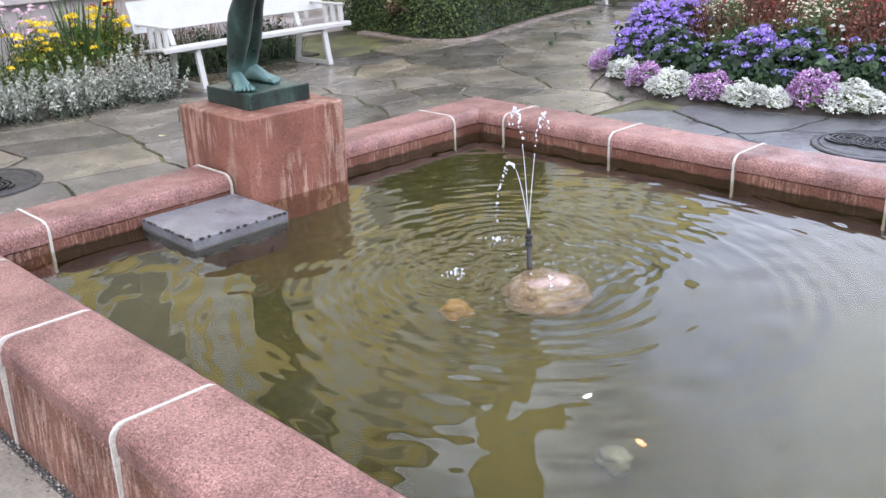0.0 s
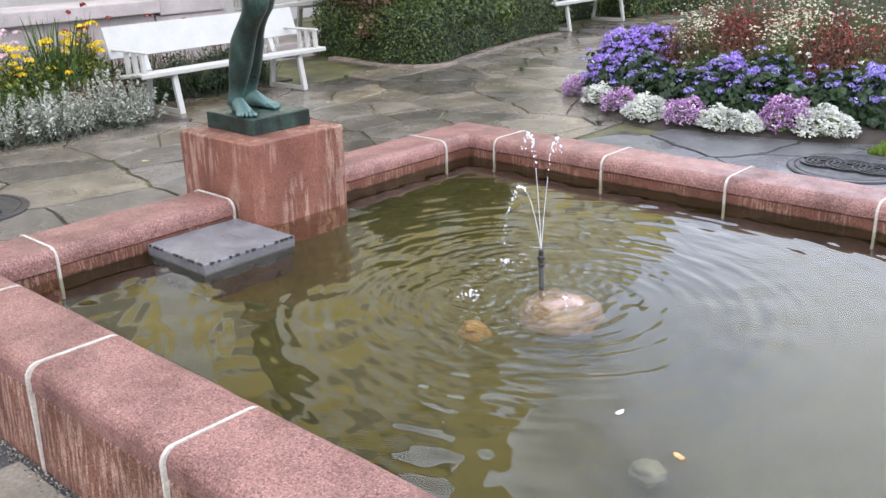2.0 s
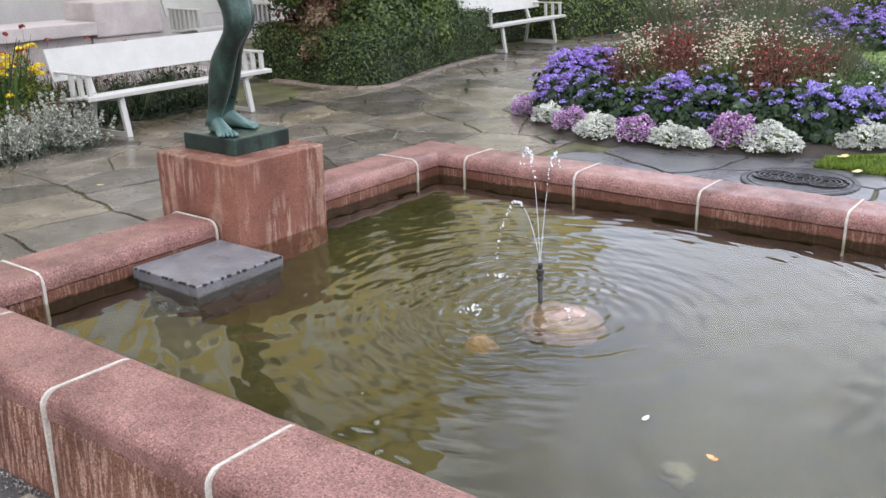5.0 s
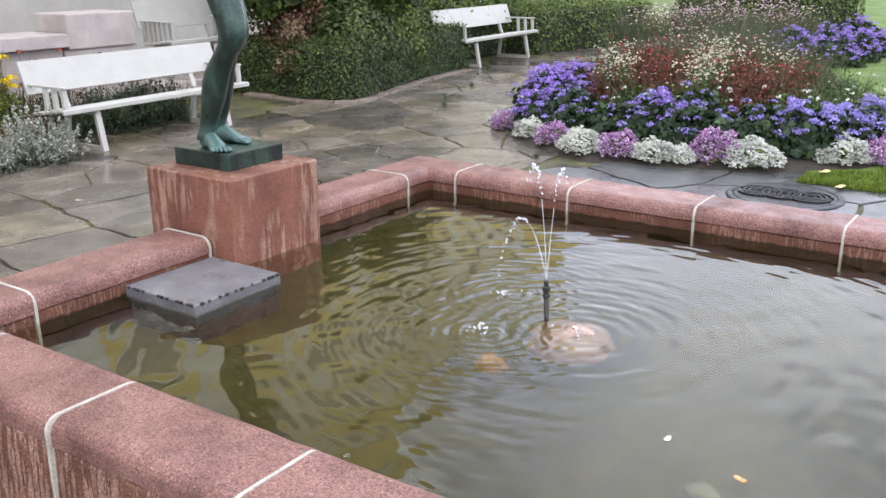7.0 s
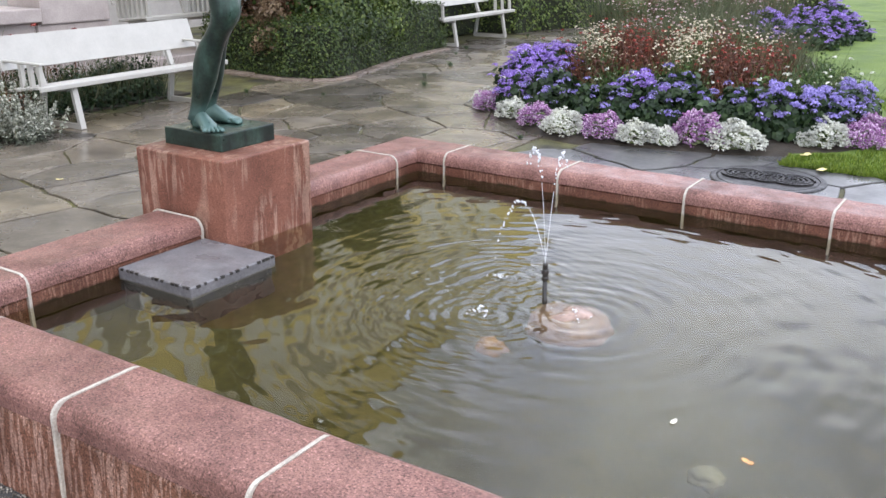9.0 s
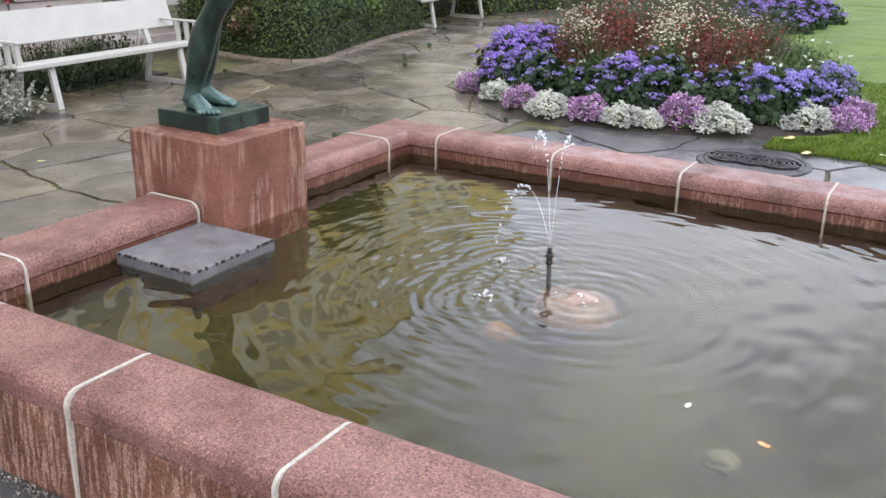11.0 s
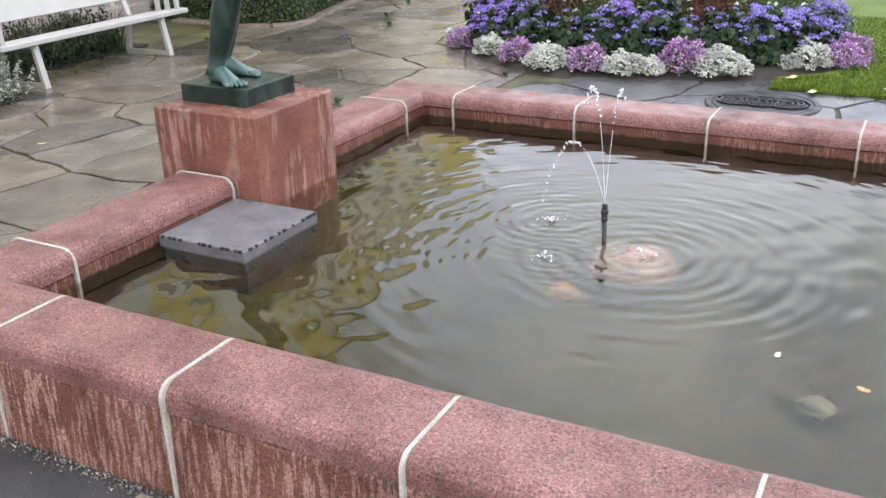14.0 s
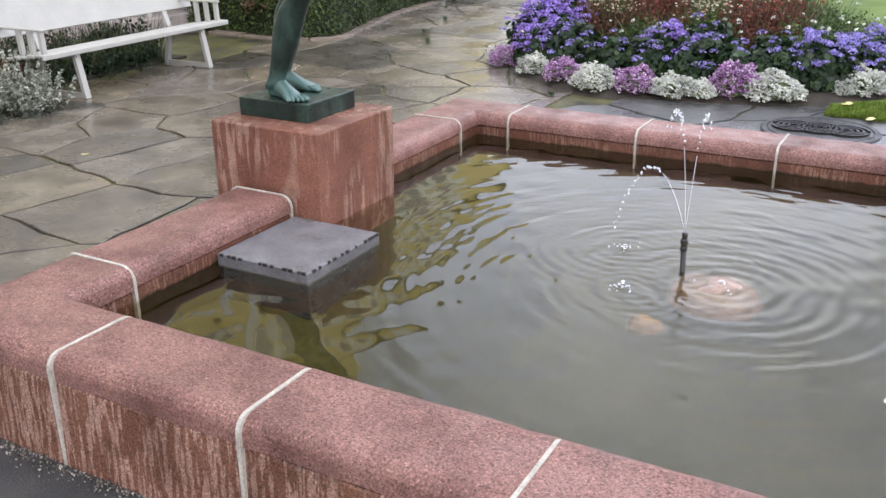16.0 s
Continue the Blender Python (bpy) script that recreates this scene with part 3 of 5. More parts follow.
def pump_cover():
    t = thing("pump_cover", "grey slate-topped pump box standing in the pool water", "pump cover", at=(0.25, -2.17, 0))
    rnd = random.Random(2)
    bm = boxed(-0.238, 0.235, -0.267, 0.262, 0.222, 0.296, 0.004, 1)
    part("top_slab", bm, M_SLATE, t)
    part("box_body", boxed(-0.222, 0.222, -0.252, 0.248, -0.14, 0.222), M_WETSLATE, t)
    # worn notches along the slab's free edges
    for i in range(16):
        y = -0.25 + i * 0.033 + rnd.uniform(-0.006, 0.006)
        w = rnd.uniform(0.004, 0.012)
        if rnd.random() < 0.25:
            continue
        part("edge_notch", boxed(0.229, 0.2365, y - w, y + w, 0.285, 0.2975), M_DARKMETAL, t)
    for i in range(14):
        x = -0.21 + i * 0.033 + rnd.uniform(-0.006, 0.006)
        w = rnd.uniform(0.004, 0.012)
        if rnd.random() < 0.25:
            continue
        part("edge_notch", boxed(x - w, x + w, -0.2685, -0.260, 0.286, 0.2975), M_DARKMETAL, t)


pump_cover()


def rock(name, c, r, mat, label, seed, cat="stone", lumpy=0.34):
    bm = bmesh.new()
    bmesh.ops.create_icosphere(bm, subdivisions=4, radius=1)
    for v in bm.verts:
        d = v.co.copy()
        k = 1 + lumpy * noise.noise(d * 1.6 + Vector((seed, 0, 0))) + 0.06 * noise.noise(d * 6 + Vector((0, seed, 0)))
        v.co = Vector((d.x * r[0] * k, d.y * r[1] * k, d.z * r[2] * k))
    ob = part(name, bm, mat, smooth=True)
    ob.location = c
    return tagged(ob, label, cat)


rock("fountain_rock", (1.91, -1.675, 0.118), (0.188, 0.178, 0.142), M_ROCK, "pale pink rock just breaking the surface below the fountain pipe", 3, lumpy=0.16)
rock("pool_stone", (1.745, -2.035, 0.115), (0.066, 0.056, 0.075), M_ORANGE, "small orange stone just below the water", 9)
rock("pool_stone", (2.73, -2.36, -0.04), (0.062, 0.056, 0.06), M_PALESTONE, "pale rounded stone lying under water", 14)

fountain = thing("fountain", "dark metal fountain pipe with a ringed nozzle", "fountain", at=(1.755, -1.60, 0.0))
part("pipe", tube(bmesh.new(), (0.012, 0.01, -0.13), (0, 0, 0.34), 0.0105), M_DARKMETAL, fountain, smooth=True)
part("collar", loft(bmesh.new(), [((0, 0, z), r, r, X, Y) for z, r in ((0.335, 0.010), (0.34, 0.016), (0.352, 0.016), (0.356, 0.012), (0.365, 0.012), (0.37, 0.017), (0.385, 0.017), (0.39, 0.011))], 12), M_DARKMETAL, fountain)
part("nozzle", loft(bmesh.new(), [((0, 0, z), r, r, X, Y) for z, r in ((0.388, 0.010), (0.41, 0.012), (0.416, 0.008))], 12), M_DARKMETAL, fountain)


# ---- benches ----
def bench_model(y0=-1.24, y1=1.13, leg=0.81, arms=(0.03, -0.10, -0.23), back=(-1.225, 1.18), drift=-0.035):
    """A white garden bench; its front looks along +x, its length runs along y from y0 to y1, the origin on the ground between its legs."""
    t = thing("garden_bench", "white painted slatted garden bench with steel legs", "bench", "white garden benches")
    for i in range(5):
        x = 0.02 + i * -0.088
        part("seat_slat", boxed(x - 0.042, x + 0.042, y0, y1, 0.410 - 0.012 * i, 0.433 - 0.012 * i, 0.004, 1), M_WHITE, t)
    part("front_rail", boxed(0.066, 0.088, y0, y1, 0.388, 0.433, 0.006, 1), M_WHITE, t)
    for i in range(4):
        z = 0.578 + i * 0.073
        x = -0.46 - i * 0.025
        bm = bmesh.new()
        bar(bm, (x, back[0], z), (x, back[1], z), 0.022, 0.0805, (-0.327, 0, 0.945))
        part("back_slat", bm, M_WHITE, t)
    for y in (drift - leg, drift + leg):
        for nm, a, b in (("front_leg", (0.09, y, 0.0), (0.015, y, 0.40)), ("rear_leg", (-0.47, y, 0.0), (-0.40, y, 0.40)), ("foot_runner", (0.09, y, 0.014), (-0.48, y, 0.014)),
                         ("back_post", (-0.40, y, 0.36), (-0.565, y, 0.83)), ("seat_bearer", (0.05, y, 0.385), (-0.42, y, 0.335))):
            part(nm, bar(bmesh.new(), a, b, 0.058, 0.036, (0, 1, 0) if nm in ("foot_runner", "seat_bearer") else (1, 0, 0)), M_WHITE, t)
    for ye in (y0 + 0.065, y1 - 0.10):
        part("armrest", boxed(-0.48, 0.06, ye - 0.025, ye + 0.025, 0.615, 0.637, 0.006, 1), M_WHITE, t)
        for x in arms:
            part("arm_spindle", bar(bmesh.new(), (x, ye, 0.40), (x - 0.01, ye, 0.62), 0.040, 0.036, (1, 0, 0)), M_WHITE, t)
    return t


bench = bench_model()
bench.matrix_basis = pose(-4.16, 1.235, 0, 0, 0, 2)
copy_thing(bench, pose(-4.92, 9.08, 0, 0, 0, 3) @ Matrix.Diagonal((1.1, 1.1, 1.08, 1)))
short_bench = bench_model(-0.60, 0.58, 0.40, (0.06, -0.02, -0.10, -0.18, -0.26, -0.34, -0.42), (-0.60, 0.58), 0.0)
short_bench.matrix_basis = pose(-6.45, 3.90, 0.20, 0, 0, 0) @ Matrix.Diagonal((1.2, 1.2, 1.2, 1))


# ---- house and terrace ----
def house():
    """A tall ochre house on a pale ground floor; its long front runs away at a slant."""
    t = thing("house", "tall ochre plastered house with a pale ground floor", "house", at=(-8.95, -1.5, 0))
    t.rotation_euler = (0, 0, math.atan(0.197))
    top = 12.3
    part("ground_floor", boxed(-6, 0.03, -16, 36, -0.02, 3.3), M_TRIMSTONE, t)
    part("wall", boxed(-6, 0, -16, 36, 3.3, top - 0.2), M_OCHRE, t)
    part("string_course", boxed(-6.05, 0.12, -16.05, 36.05, 3.22, 3.5, 0.02, 2), M_TRIMSTONE, t)
    part("cornice", boxed(-6.2, 0.30, -16.2, 36.2, top - 0.2, top, 0.05, 2), M_TRIMSTONE, t)
    bm = bmesh.new()
    vs = [bm.verts.new(p) for p in ((0.2, -16.2, top), (0.2, 36.2, top), (-3, 36.2, top + 0.9), (-3, -16.2, top + 0.9), (-6.3, -16.2, top), (-6.3, 36.2, top))]
    for q in ((0, 1, 2, 3), (3, 2, 5, 4), (0, 3, 4), (1, 5, 2), (0, 4, 5, 1)):
        bm.faces.new([vs[i] for i in q])
    part("roof", bm, M_ROOF, t)
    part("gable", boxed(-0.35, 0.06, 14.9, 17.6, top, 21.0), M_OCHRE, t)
    part("gable_coping", boxed(-0.45, 0.16, 14.8, 17.7, 21.0, 21.25, 0.03, 2), M_TRIMSTONE, t)
    for k in range(14):
        y = -14.65 + k * 3.3
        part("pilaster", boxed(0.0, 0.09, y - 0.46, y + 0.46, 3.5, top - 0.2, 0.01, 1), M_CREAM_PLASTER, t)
    for floor_z, tall in ((1.75, 1.2), (4.4, 2.3), (8.4, 2.2)):
        for k in range(13):
            y = -13 + k * 3.3
            z1 = floor_z + tall
            w = part("window", boxed(-0.05, 0.05, y - 0.62, y + 0.62, floor_z, z1), M_GLASSDARK, t)
            bm = bmesh.new()
            for a in (-0.78, 0.62):
                box(bm, 0.0, 0.11, y + a, y + a + 0.16, floor_z - 0.1, z1 + 0.2)
            box(bm, 0.0, 0.11, y - 0.62, y + 0.62, z1, z1 + 0.2)
            box(bm, 0.0, 0.16, y - 0.82, y + 0.82, floor_z - 0.2, floor_z - 0.1)
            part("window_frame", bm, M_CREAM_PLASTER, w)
            bm = bmesh.new()
            box(bm, 0.048, 0.08, y - 0.045, y + 0.045, floor_z, z1)
            box(bm, 0.048, 0.078, y - 0.62, y - 0.046, z1 - 0.75, z1 - 0.68)
            box(bm, 0.048, 0.078, y + 0.046, y + 0.62, z1 - 0.75, z1 - 0.68)
            part("glazing_bar", bm, M_TRIMSTONE, w)


house()


def garden_wall():
    t = thing("wall_garden", "pale pinkish stone garden wall with a projecting ledge", "garden wall", "", "structure")
    part("wall_stone", boxed(-7.25, -6.62, -8, 1.78, -0.03, 0.74, 0.01, 1), M_PLINTH, t)
    part("ledge_stone", boxed(-7.3, -6.50, -8, 1.80, 0.745, 0.90, 0.015, 2), M_PLINTH, t)
    part("pier_base", boxed(-7.25, -6.60, 1.79, 2.85, -0.03, 0.70, 0.012, 1), M_PLINTH, t)
    part("pier_block", boxed(-7.2, -6.56, 1.83, 2.80, 0.704, 1.12, 0.02, 2), M_PLINTH, t)


garden_wall()
terrace = part("terrace", boxed(-8.25, -6.24, 2.86, 4.95, -0.02, 0.20, 0.01, 1), M_PLINTH)
tagged(terrace, "low pale stone terrace beside the house", "terrace", "", "structure")


# ---- planting ----
M_HEDGE = leafy("hedge_leaves", (0.020, 0.037, 0.010), (0.050, 0.082, 0.017), (0.11, 0.145, 0.032))
M_HEDGE_B = leafy("bright_hedge_leaves", (0.045, 0.075, 0.014), (0.10, 0.15, 0.028), (0.17, 0.21, 0.05))
# near-black green: the shade inside a hedge, put into the colour
M_HEDGE_SHADE = stony("hedge_inside_shade", (0.010, 0.014, 0.006), (0.022, 0.028, 0.010), 9, 0.9, 1.0, 0.5, 40)
M_DRY = leafy("dry_hanging_leaves", (0.085, 0.052, 0.028), (0.19, 0.125, 0.070), (0.30, 0.22, 0.13))
M_BROWN = leafy("withered_leaves", (0.055, 0.026, 0.014), (0.16, 0.075, 0.042), (0.26, 0.14, 0.085))
M_GREEN = leafy("garden_leaves", (0.016, 0.040, 0.010), (0.048, 0.095, 0.021), (0.095, 0.15, 0.035))
M_DARKGREEN = leafy("dark_leaves", (0.010, 0.024, 0.010), (0.026, 0.052, 0.018), (0.050, 0.084, 0.030))
M_BLADE = leafy("grass_blades", (0.035, 0.062, 0.018), (0.085, 0.120, 0.042), (0.16, 0.17, 0.08))
M_GREYGREEN = leafy("grey_green_blades", (0.045, 0.060, 0.028), (0.095, 0.11, 0.055), (0.17, 0.165, 0.095))
M_SILVER = leafy("silver_leaves", (0.17, 0.185, 0.135), (0.36, 0.37, 0.295), (0.57, 0.57, 0.49))
# darker copy of the silver leaves: shade in the gaps, as colour
M_SILVER_SHADE = leafy("silver_leaves_shaded", (0.05, 0.06, 0.04), (0.14, 0.155, 0.11))
M_PALELEAF = leafy("pale_cushion_leaves", (0.09, 0.13, 0.04), (0.17, 0.23, 0.08), (0.30, 0.34, 0.16))
M_YELLOWLEAF = leafy("yellow_green_leaves", (0.030, 0.060, 0.010), (0.085, 0.125, 0.018), (0.27, 0.27, 0.030))
M_REDLEAF = leafy("red_leaves", (0.045, 0.022, 0.012), (0.115, 0.036, 0.022), (0.20, 0.085, 0.048))
M_VIOLET = leafy("violet_blossom", (0.19, 0.105, 0.40), (0.32, 0.205, 0.60), (0.50, 0.38, 0.77), 0.8)
M_BLUEVIOLET = leafy("blue_violet_blossom", (0.16, 0.125, 0.36), (0.29, 0.240, 0.57), (0.45, 0.39, 0.74), 0.8)
M_WHITEFLOWER = leafy("white_blossom", (0.52, 0.53, 0.43), (0.70, 0.70, 0.63), (0.78, 0.78, 0.73), 0.8)
M_CREAM = leafy("cream_blossom", (0.52, 0.46, 0.30), (0.70, 0.64, 0.48), (0.80, 0.74, 0.62), 0.8)
M_MAUVE = leafy("mauve_blossom", (0.22, 0.07, 0.22), (0.46, 0.23, 0.45), (0.82, 0.70, 0.80), 0.8)
M_YELLOW = leafy("yellow_blossom", (0.62, 0.42, 0.01), (0.85, 0.60, 0.02), (0.9, 0.7, 0.05), 0.7)
M_RED = leafy("red_blossom", (0.17, 0.018, 0.015), (0.30, 0.040, 0.034), (0.44, 0.14, 0.11), 0.7)
M_PINK = leafy("pink_blossom", (0.55, 0.30, 0.36), (0.78, 0.55, 0.60), (0.88, 0.76, 0.78), 0.7)


def leaf_mesh(name, at, facing, size, mat, parent=None, seed=0, aspect=0.55, fold=0.2):
    """A pointed, slightly folded leaf at every point of at, turned roughly to facing."""
    rng = np.random.default_rng(seed)
    n = len(at)
    f = facing / (np.linalg.norm(facing, axis=1, keepdims=True) + 1e-9)
    t = np.cross(f, rng.normal(size=(n, 3)))
    t /= np.linalg.norm(t, axis=1, keepdims=True) + 1e-9
    s = np.cross(f, t)
    k = (size * rng.uniform(0.6, 1.3, n))[:, None]
    v = np.stack([at - t * k * 0.5, at + s * k * aspect * 0.5 + f * k * fold * 0.5, at + t * k * 0.5, at - s * k * aspect * 0.5 + f * k * fold * 0.5], 1)
    q = np.arange(4 * n).reshape(n, 4)
    return tagged(many(name, v.reshape(-1, 3), q, mat, parent), kind="stuff")


def blade_mesh(name, base, tip, width, mat, parent=None, bend=0.15, seed=0):
    """A narrow blade from each base to each tip, bending over."""
    rng = np.random.default_rng(seed)
    n = len(base)
    d = tip - base
    side = np.cross(d, rng.normal(size=(n, 3)))
    side /= np.linalg.norm(side, axis=1, keepdims=True) + 1e-9
    w = (width * rng.uniform(0.6, 1.3, n))[:, None]
    mid = base + d * 0.55 + np.stack([-d[:, 0], -d[:, 1], np.abs(d[:, 2]) * bend], 1) * bend
    v = np.stack([base - side * w / 2, base + side * w / 2, mid + side * w / 2.4, mid - side * w / 2.4, tip + side * w * 0.08, tip - side * w * 0.08], 1)
    o = np.arange(n)[:, None] * 6
    q = np.concatenate([o + np.array([[0, 1, 2, 3]]), o + np.array([[3, 2, 4, 5]])], 0)
    return tagged(many(name, v.reshape(-1, 3), q, mat, parent), kind="stuff")


def heads(name, at, radius, petals, size, mat, parent=None, seed=0, squash=0.7):
    """Fluffy flower heads: petals standing out from a little dome at each point."""
    rng = np.random.default_rng(seed)
    n = len(at)
    d = rng.normal(size=(n, petals, 3))
    d[..., 2] = np.abs(d[..., 2]) * 1.0 + 0.15
    d /= np.linalg.norm(d, axis=2, keepdims=True)
    r = (radius * rng.uniform(0.65, 1.2, n))[:, None, None]
    p = at[:, None, :] + d * r * np.array([1, 1, squash])
    return leaf_mesh(name, p.reshape(-1, 3), (d + rng.normal(size=d.shape) * 0.35).reshape(-1, 3), size, mat, parent, seed + 1, 0.9, 0.15)


def dome_points(rng, n, r, h, low=0.0):
    """Points and normals over an uneven half-ellipsoid."""
    d = rng.normal(size=(n, 3))
    d[:, 2] = np.abs(d[:, 2])
    d /= np.linalg.norm(d, axis=1, keepdims=True)
    lump = 1 + 0.20 * np.sin(d[:, 0] * 5 + r * 31) * np.cos(d[:, 1] * 6 + 1.3) + 0.10 * np.sin(d[:, 1] * 11 + d[:, 2] * 7)
    p = d * np.array([r, r, h]) * lump[:, None]
    p[:, 2] += low
    return p, d / np.array([r, r, h])


def inside(poly, p):
    x, y = p
    hit = False
    for (x0, y0), (x1, y1) in zip(poly, poly[1:] + poly[:1]):
        if (y0 > y) != (y1 > y) and x < (x1 - x0) * (y - y0) / (y1 - y0) + x0:
            hit = not hit
    return hit


def edge_distance(poly, p):
    best = 9.0
    for a, b in zip(poly, poly[1:] + poly[:1]):
        a, b, q = Vector(a), Vector(b), Vector(p)
        k = max(0, min(1, (q - a).dot(b - a) / (b - a).length_squared))
        best = min(best, (q - (a + (b - a) * k)).length)
    return best


# -- lawn
lawn = part("lawn", boxed(1.74, 60, 2.615, 60, -0.03, 0.012), M_LAWN)
tagged(lawn, "bright short-cut green lawn", "lawn", "", "structure")
lawn_mid = part("lawn", boxed(-0.4, 1.736, 5.6, 17.4, -0.03, 0.012), M_LAWN)
tagged(lawn_mid, "bright short-cut green lawn behind the flower bed", "lawn", "", "structure")
lawn_far = part("lawn", boxed(-45, 1.49, 17.5, 60, -0.03, 0.012), M_LAWN)
tagged(lawn_far, "short-cut green lawn behind the hedges", "lawn", "", "structure")


# -- hedges
def hedge(name, poly, height, mat, label, seed, density=900, leaf=0.05):
    t = thing(name, label, "hedge", "", "", (*poly[0], 0))
    ox, oy = poly[0]
    loc = [(x - ox, y - oy) for x, y in poly]
    # added solid filler, coloured as the shade behind the outer leaves
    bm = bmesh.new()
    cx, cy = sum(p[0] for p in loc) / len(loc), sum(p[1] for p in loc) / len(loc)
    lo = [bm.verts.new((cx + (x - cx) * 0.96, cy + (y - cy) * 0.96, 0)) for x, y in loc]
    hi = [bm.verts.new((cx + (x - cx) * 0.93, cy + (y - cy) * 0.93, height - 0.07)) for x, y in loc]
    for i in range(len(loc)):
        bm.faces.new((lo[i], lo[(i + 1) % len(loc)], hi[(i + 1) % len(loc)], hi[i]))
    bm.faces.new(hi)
    part("hedge_core", bm, M_HEDGE_SHADE, t)
    g = np.random.default_rng(seed)
    P, N = [], []
    area = sum(a[0] * b[1] - b[0] * a[1] for a, b in zip(loc, loc[1:] + loc[:1]))
    sgn = 1 if area > 0 else -1
    for a, b in zip(loc, loc[1:] + loc[:1]):
        d = np.array(b) - np.array(a)
        L = np.linalg.norm(d)
        nrm = np.array([d[1], -d[0], 0]) / L * sgn
        n = int(L * height * density)
        s, z = g.uniform(0, 1, n), g.uniform(0.02, 1, n) * height
        p = np.stack([a[0] + d[0] * s, a[1] + d[1] * s, z], 1)
        wave = 0.04 * np.sin(s * L * 5 + seed) * np.sin(z * 9) + g.normal(0, 0.035, n) - 0.05 * np.clip((z / height - 0.85) / 0.15, 0, 1)
        P.append(p + nrm * wave[:, None])
        N.append(np.tile(nrm + np.array([0, 0, 0.35]), (n, 1)) + g.normal(0, 0.45, (n, 3)))
    n = int(abs(area) / 2 * density)
    x0, x1 = min(p[0] for p in loc), max(p[0] for p in loc)
    y0, y1 = min(p[1] for p in loc), max(p[1] for p in loc)
    pts = g.uniform((x0, y0), (x1, y1), (int(n * (x1 - x0) * (y1 - y0) / max(abs(area) / 2, 0.1)), 2))
    pts = np.array([p for p in pts if inside(loc, p)])
    P.append(np.column_stack([pts, height + g.normal(0, 0.03, len(pts)) + 0.03 * np.sin(pts[:, 0] * 5) * np.sin(pts[:, 1] * 4)]))
    N.append(np.tile((0, 0, 1.0), (len(pts), 1)) + g.normal(0, 0.5, (len(pts), 3)))
    leaf_mesh("foliage", np.concatenate(P), np.concatenate(N), leaf, mat, t, seed, 0.6)
    return t


HEDGE_1 = [(-6.2, 3.98), (-5.5, 3.98), (-4.72, 3.93), (-4.30, 4.10), (-4.18, 4.38), (-4.45, 5.35), (-4.76, 6.5), (-4.84, 7.9), (-6.1, 7.95), (-6.3, 6.0)]
hedge("hedge", HEDGE_1, 0.68, M_HEDGE, "clipped dark green hedge behind a low stone kerb", 21, 2600, 0.038)
hedge("hedge", [(-6.7, 8.3), (-5.75, 8.3), (-5.7, 10.45), (-5.0, 10.55), (-4.9, 11.6), (-4.5, 12.3), (-4.35, 14.3), (-6.7, 14.5)], 0.80, M_HEDGE_B, "clipped bright green hedge round the bench's niche", 22, 700, 0.06)
def back_spots(n):
    return [(rs0.uniform(-3.9, -0.9), rs0.uniform(10.9, 14.6)) for _ in range(n)]


rs0 = random.Random(91)
hedge("hedge", [(-4.1, 14.9), (-1.6, 15.4), (-0.6, 16.6), (-4.3, 16.4)], 1.05, M_HEDGE_B, "loose green hedge at the end of the path", 23, 500, 0.07)


def shrub(name, x, y, r, h, mat, label, seed, n=5200, leaf=0.065, lean=(0, 0)):
    """Stems from the ground and a ragged crown of leaves in clumps."""
    t = thing(name, label, "shrub", "", "", (x, y, 0))
    g = np.random.default_rng(seed)
    bm = bmesh.new()
    for k in range(7):
        a = k * 0.9 + seed
        e = (math.cos(a) * r * 0.6, math.sin(a) * r * 0.6, h * 0.8)
        m = (e[0] * 0.35, e[1] * 0.35, h * 0.4)
        tube(bm, (math.cos(a) * 0.06, math.sin(a) * 0.06, -0.02), m, 0.016, 0.012, 6)
        tube(bm, m, e, 0.012, 0.005, 6)
    tagged(part("branchwork", bm, M_BROWN, t), kind="stuff")
    P, N = [], []
    for k in range(46):
        d = g.normal(size=3)
        d[2] = abs(d[2])
        d /= np.linalg.norm(d)
        c = d * np.array([r, r, h * 0.62]) * g.uniform(0.55, 1.0) + np.array([lean[0], lean[1], h * 0.38])
        m = n // 46
        q = g.normal(size=(m, 3)) * r * 0.17
        P.append(c + q)
        N.append(q + d * r * 0.2 + g.normal(size=(m, 3)) * 0.1)
    leaf_mesh("crown", np.concatenate(P), np.concatenate(N), leaf, mat, t, seed)
    return t


shrub("shrub", -4.95, 5.15, 0.62, 1.35, M_HEDGE, "dense green shrub growing out of the hedge", 31, 9000)
shrub("shrub", -5.70, 5.20, 0.95, 3.55, M_HEDGE, "tall dense dark green shrub rising above the hedge", 40, 34000, 0.10)
shrub("shrub", -5.80, 6.45, 1.05, 3.85, M_HEDGE, "tall dark shrub standing behind the clipped hedge", 41, 34000, 0.10)
shrub("shrub", -5.70, 4.70, 0.75, 3.3, M_HEDGE, "tall dark shrub rising beside the withered one", 42, 24000, 0.10)
shrub("shrub", -5.15, 6.3, 0.50, 1.10, M_HEDGE_B, "light green shrub rising over the hedge", 32, 6000)
shrub("shrub", -5.55, 4.62, 0.55, 1.40, M_BROWN, "withered reddish brown shrub in the hedge", 33, 6500, 0.06)
shrub("shrub", -5.06, 4.10, 0.26, 0.95, M_DRY, "withered hanging brown foliage at the hedge front", 34, 3400, 0.05)
shrub("shrub", -5.45, 5.75, 0.65, 1.45, M_HEDGE, "tall dark green shrub behind the clipped hedge", 35, 8000)
shrub("shrub", -5.75, 7.0, 0.70, 1.40, M_HEDGE, "broad dark green shrub behind the clipped hedge", 36, 8000)
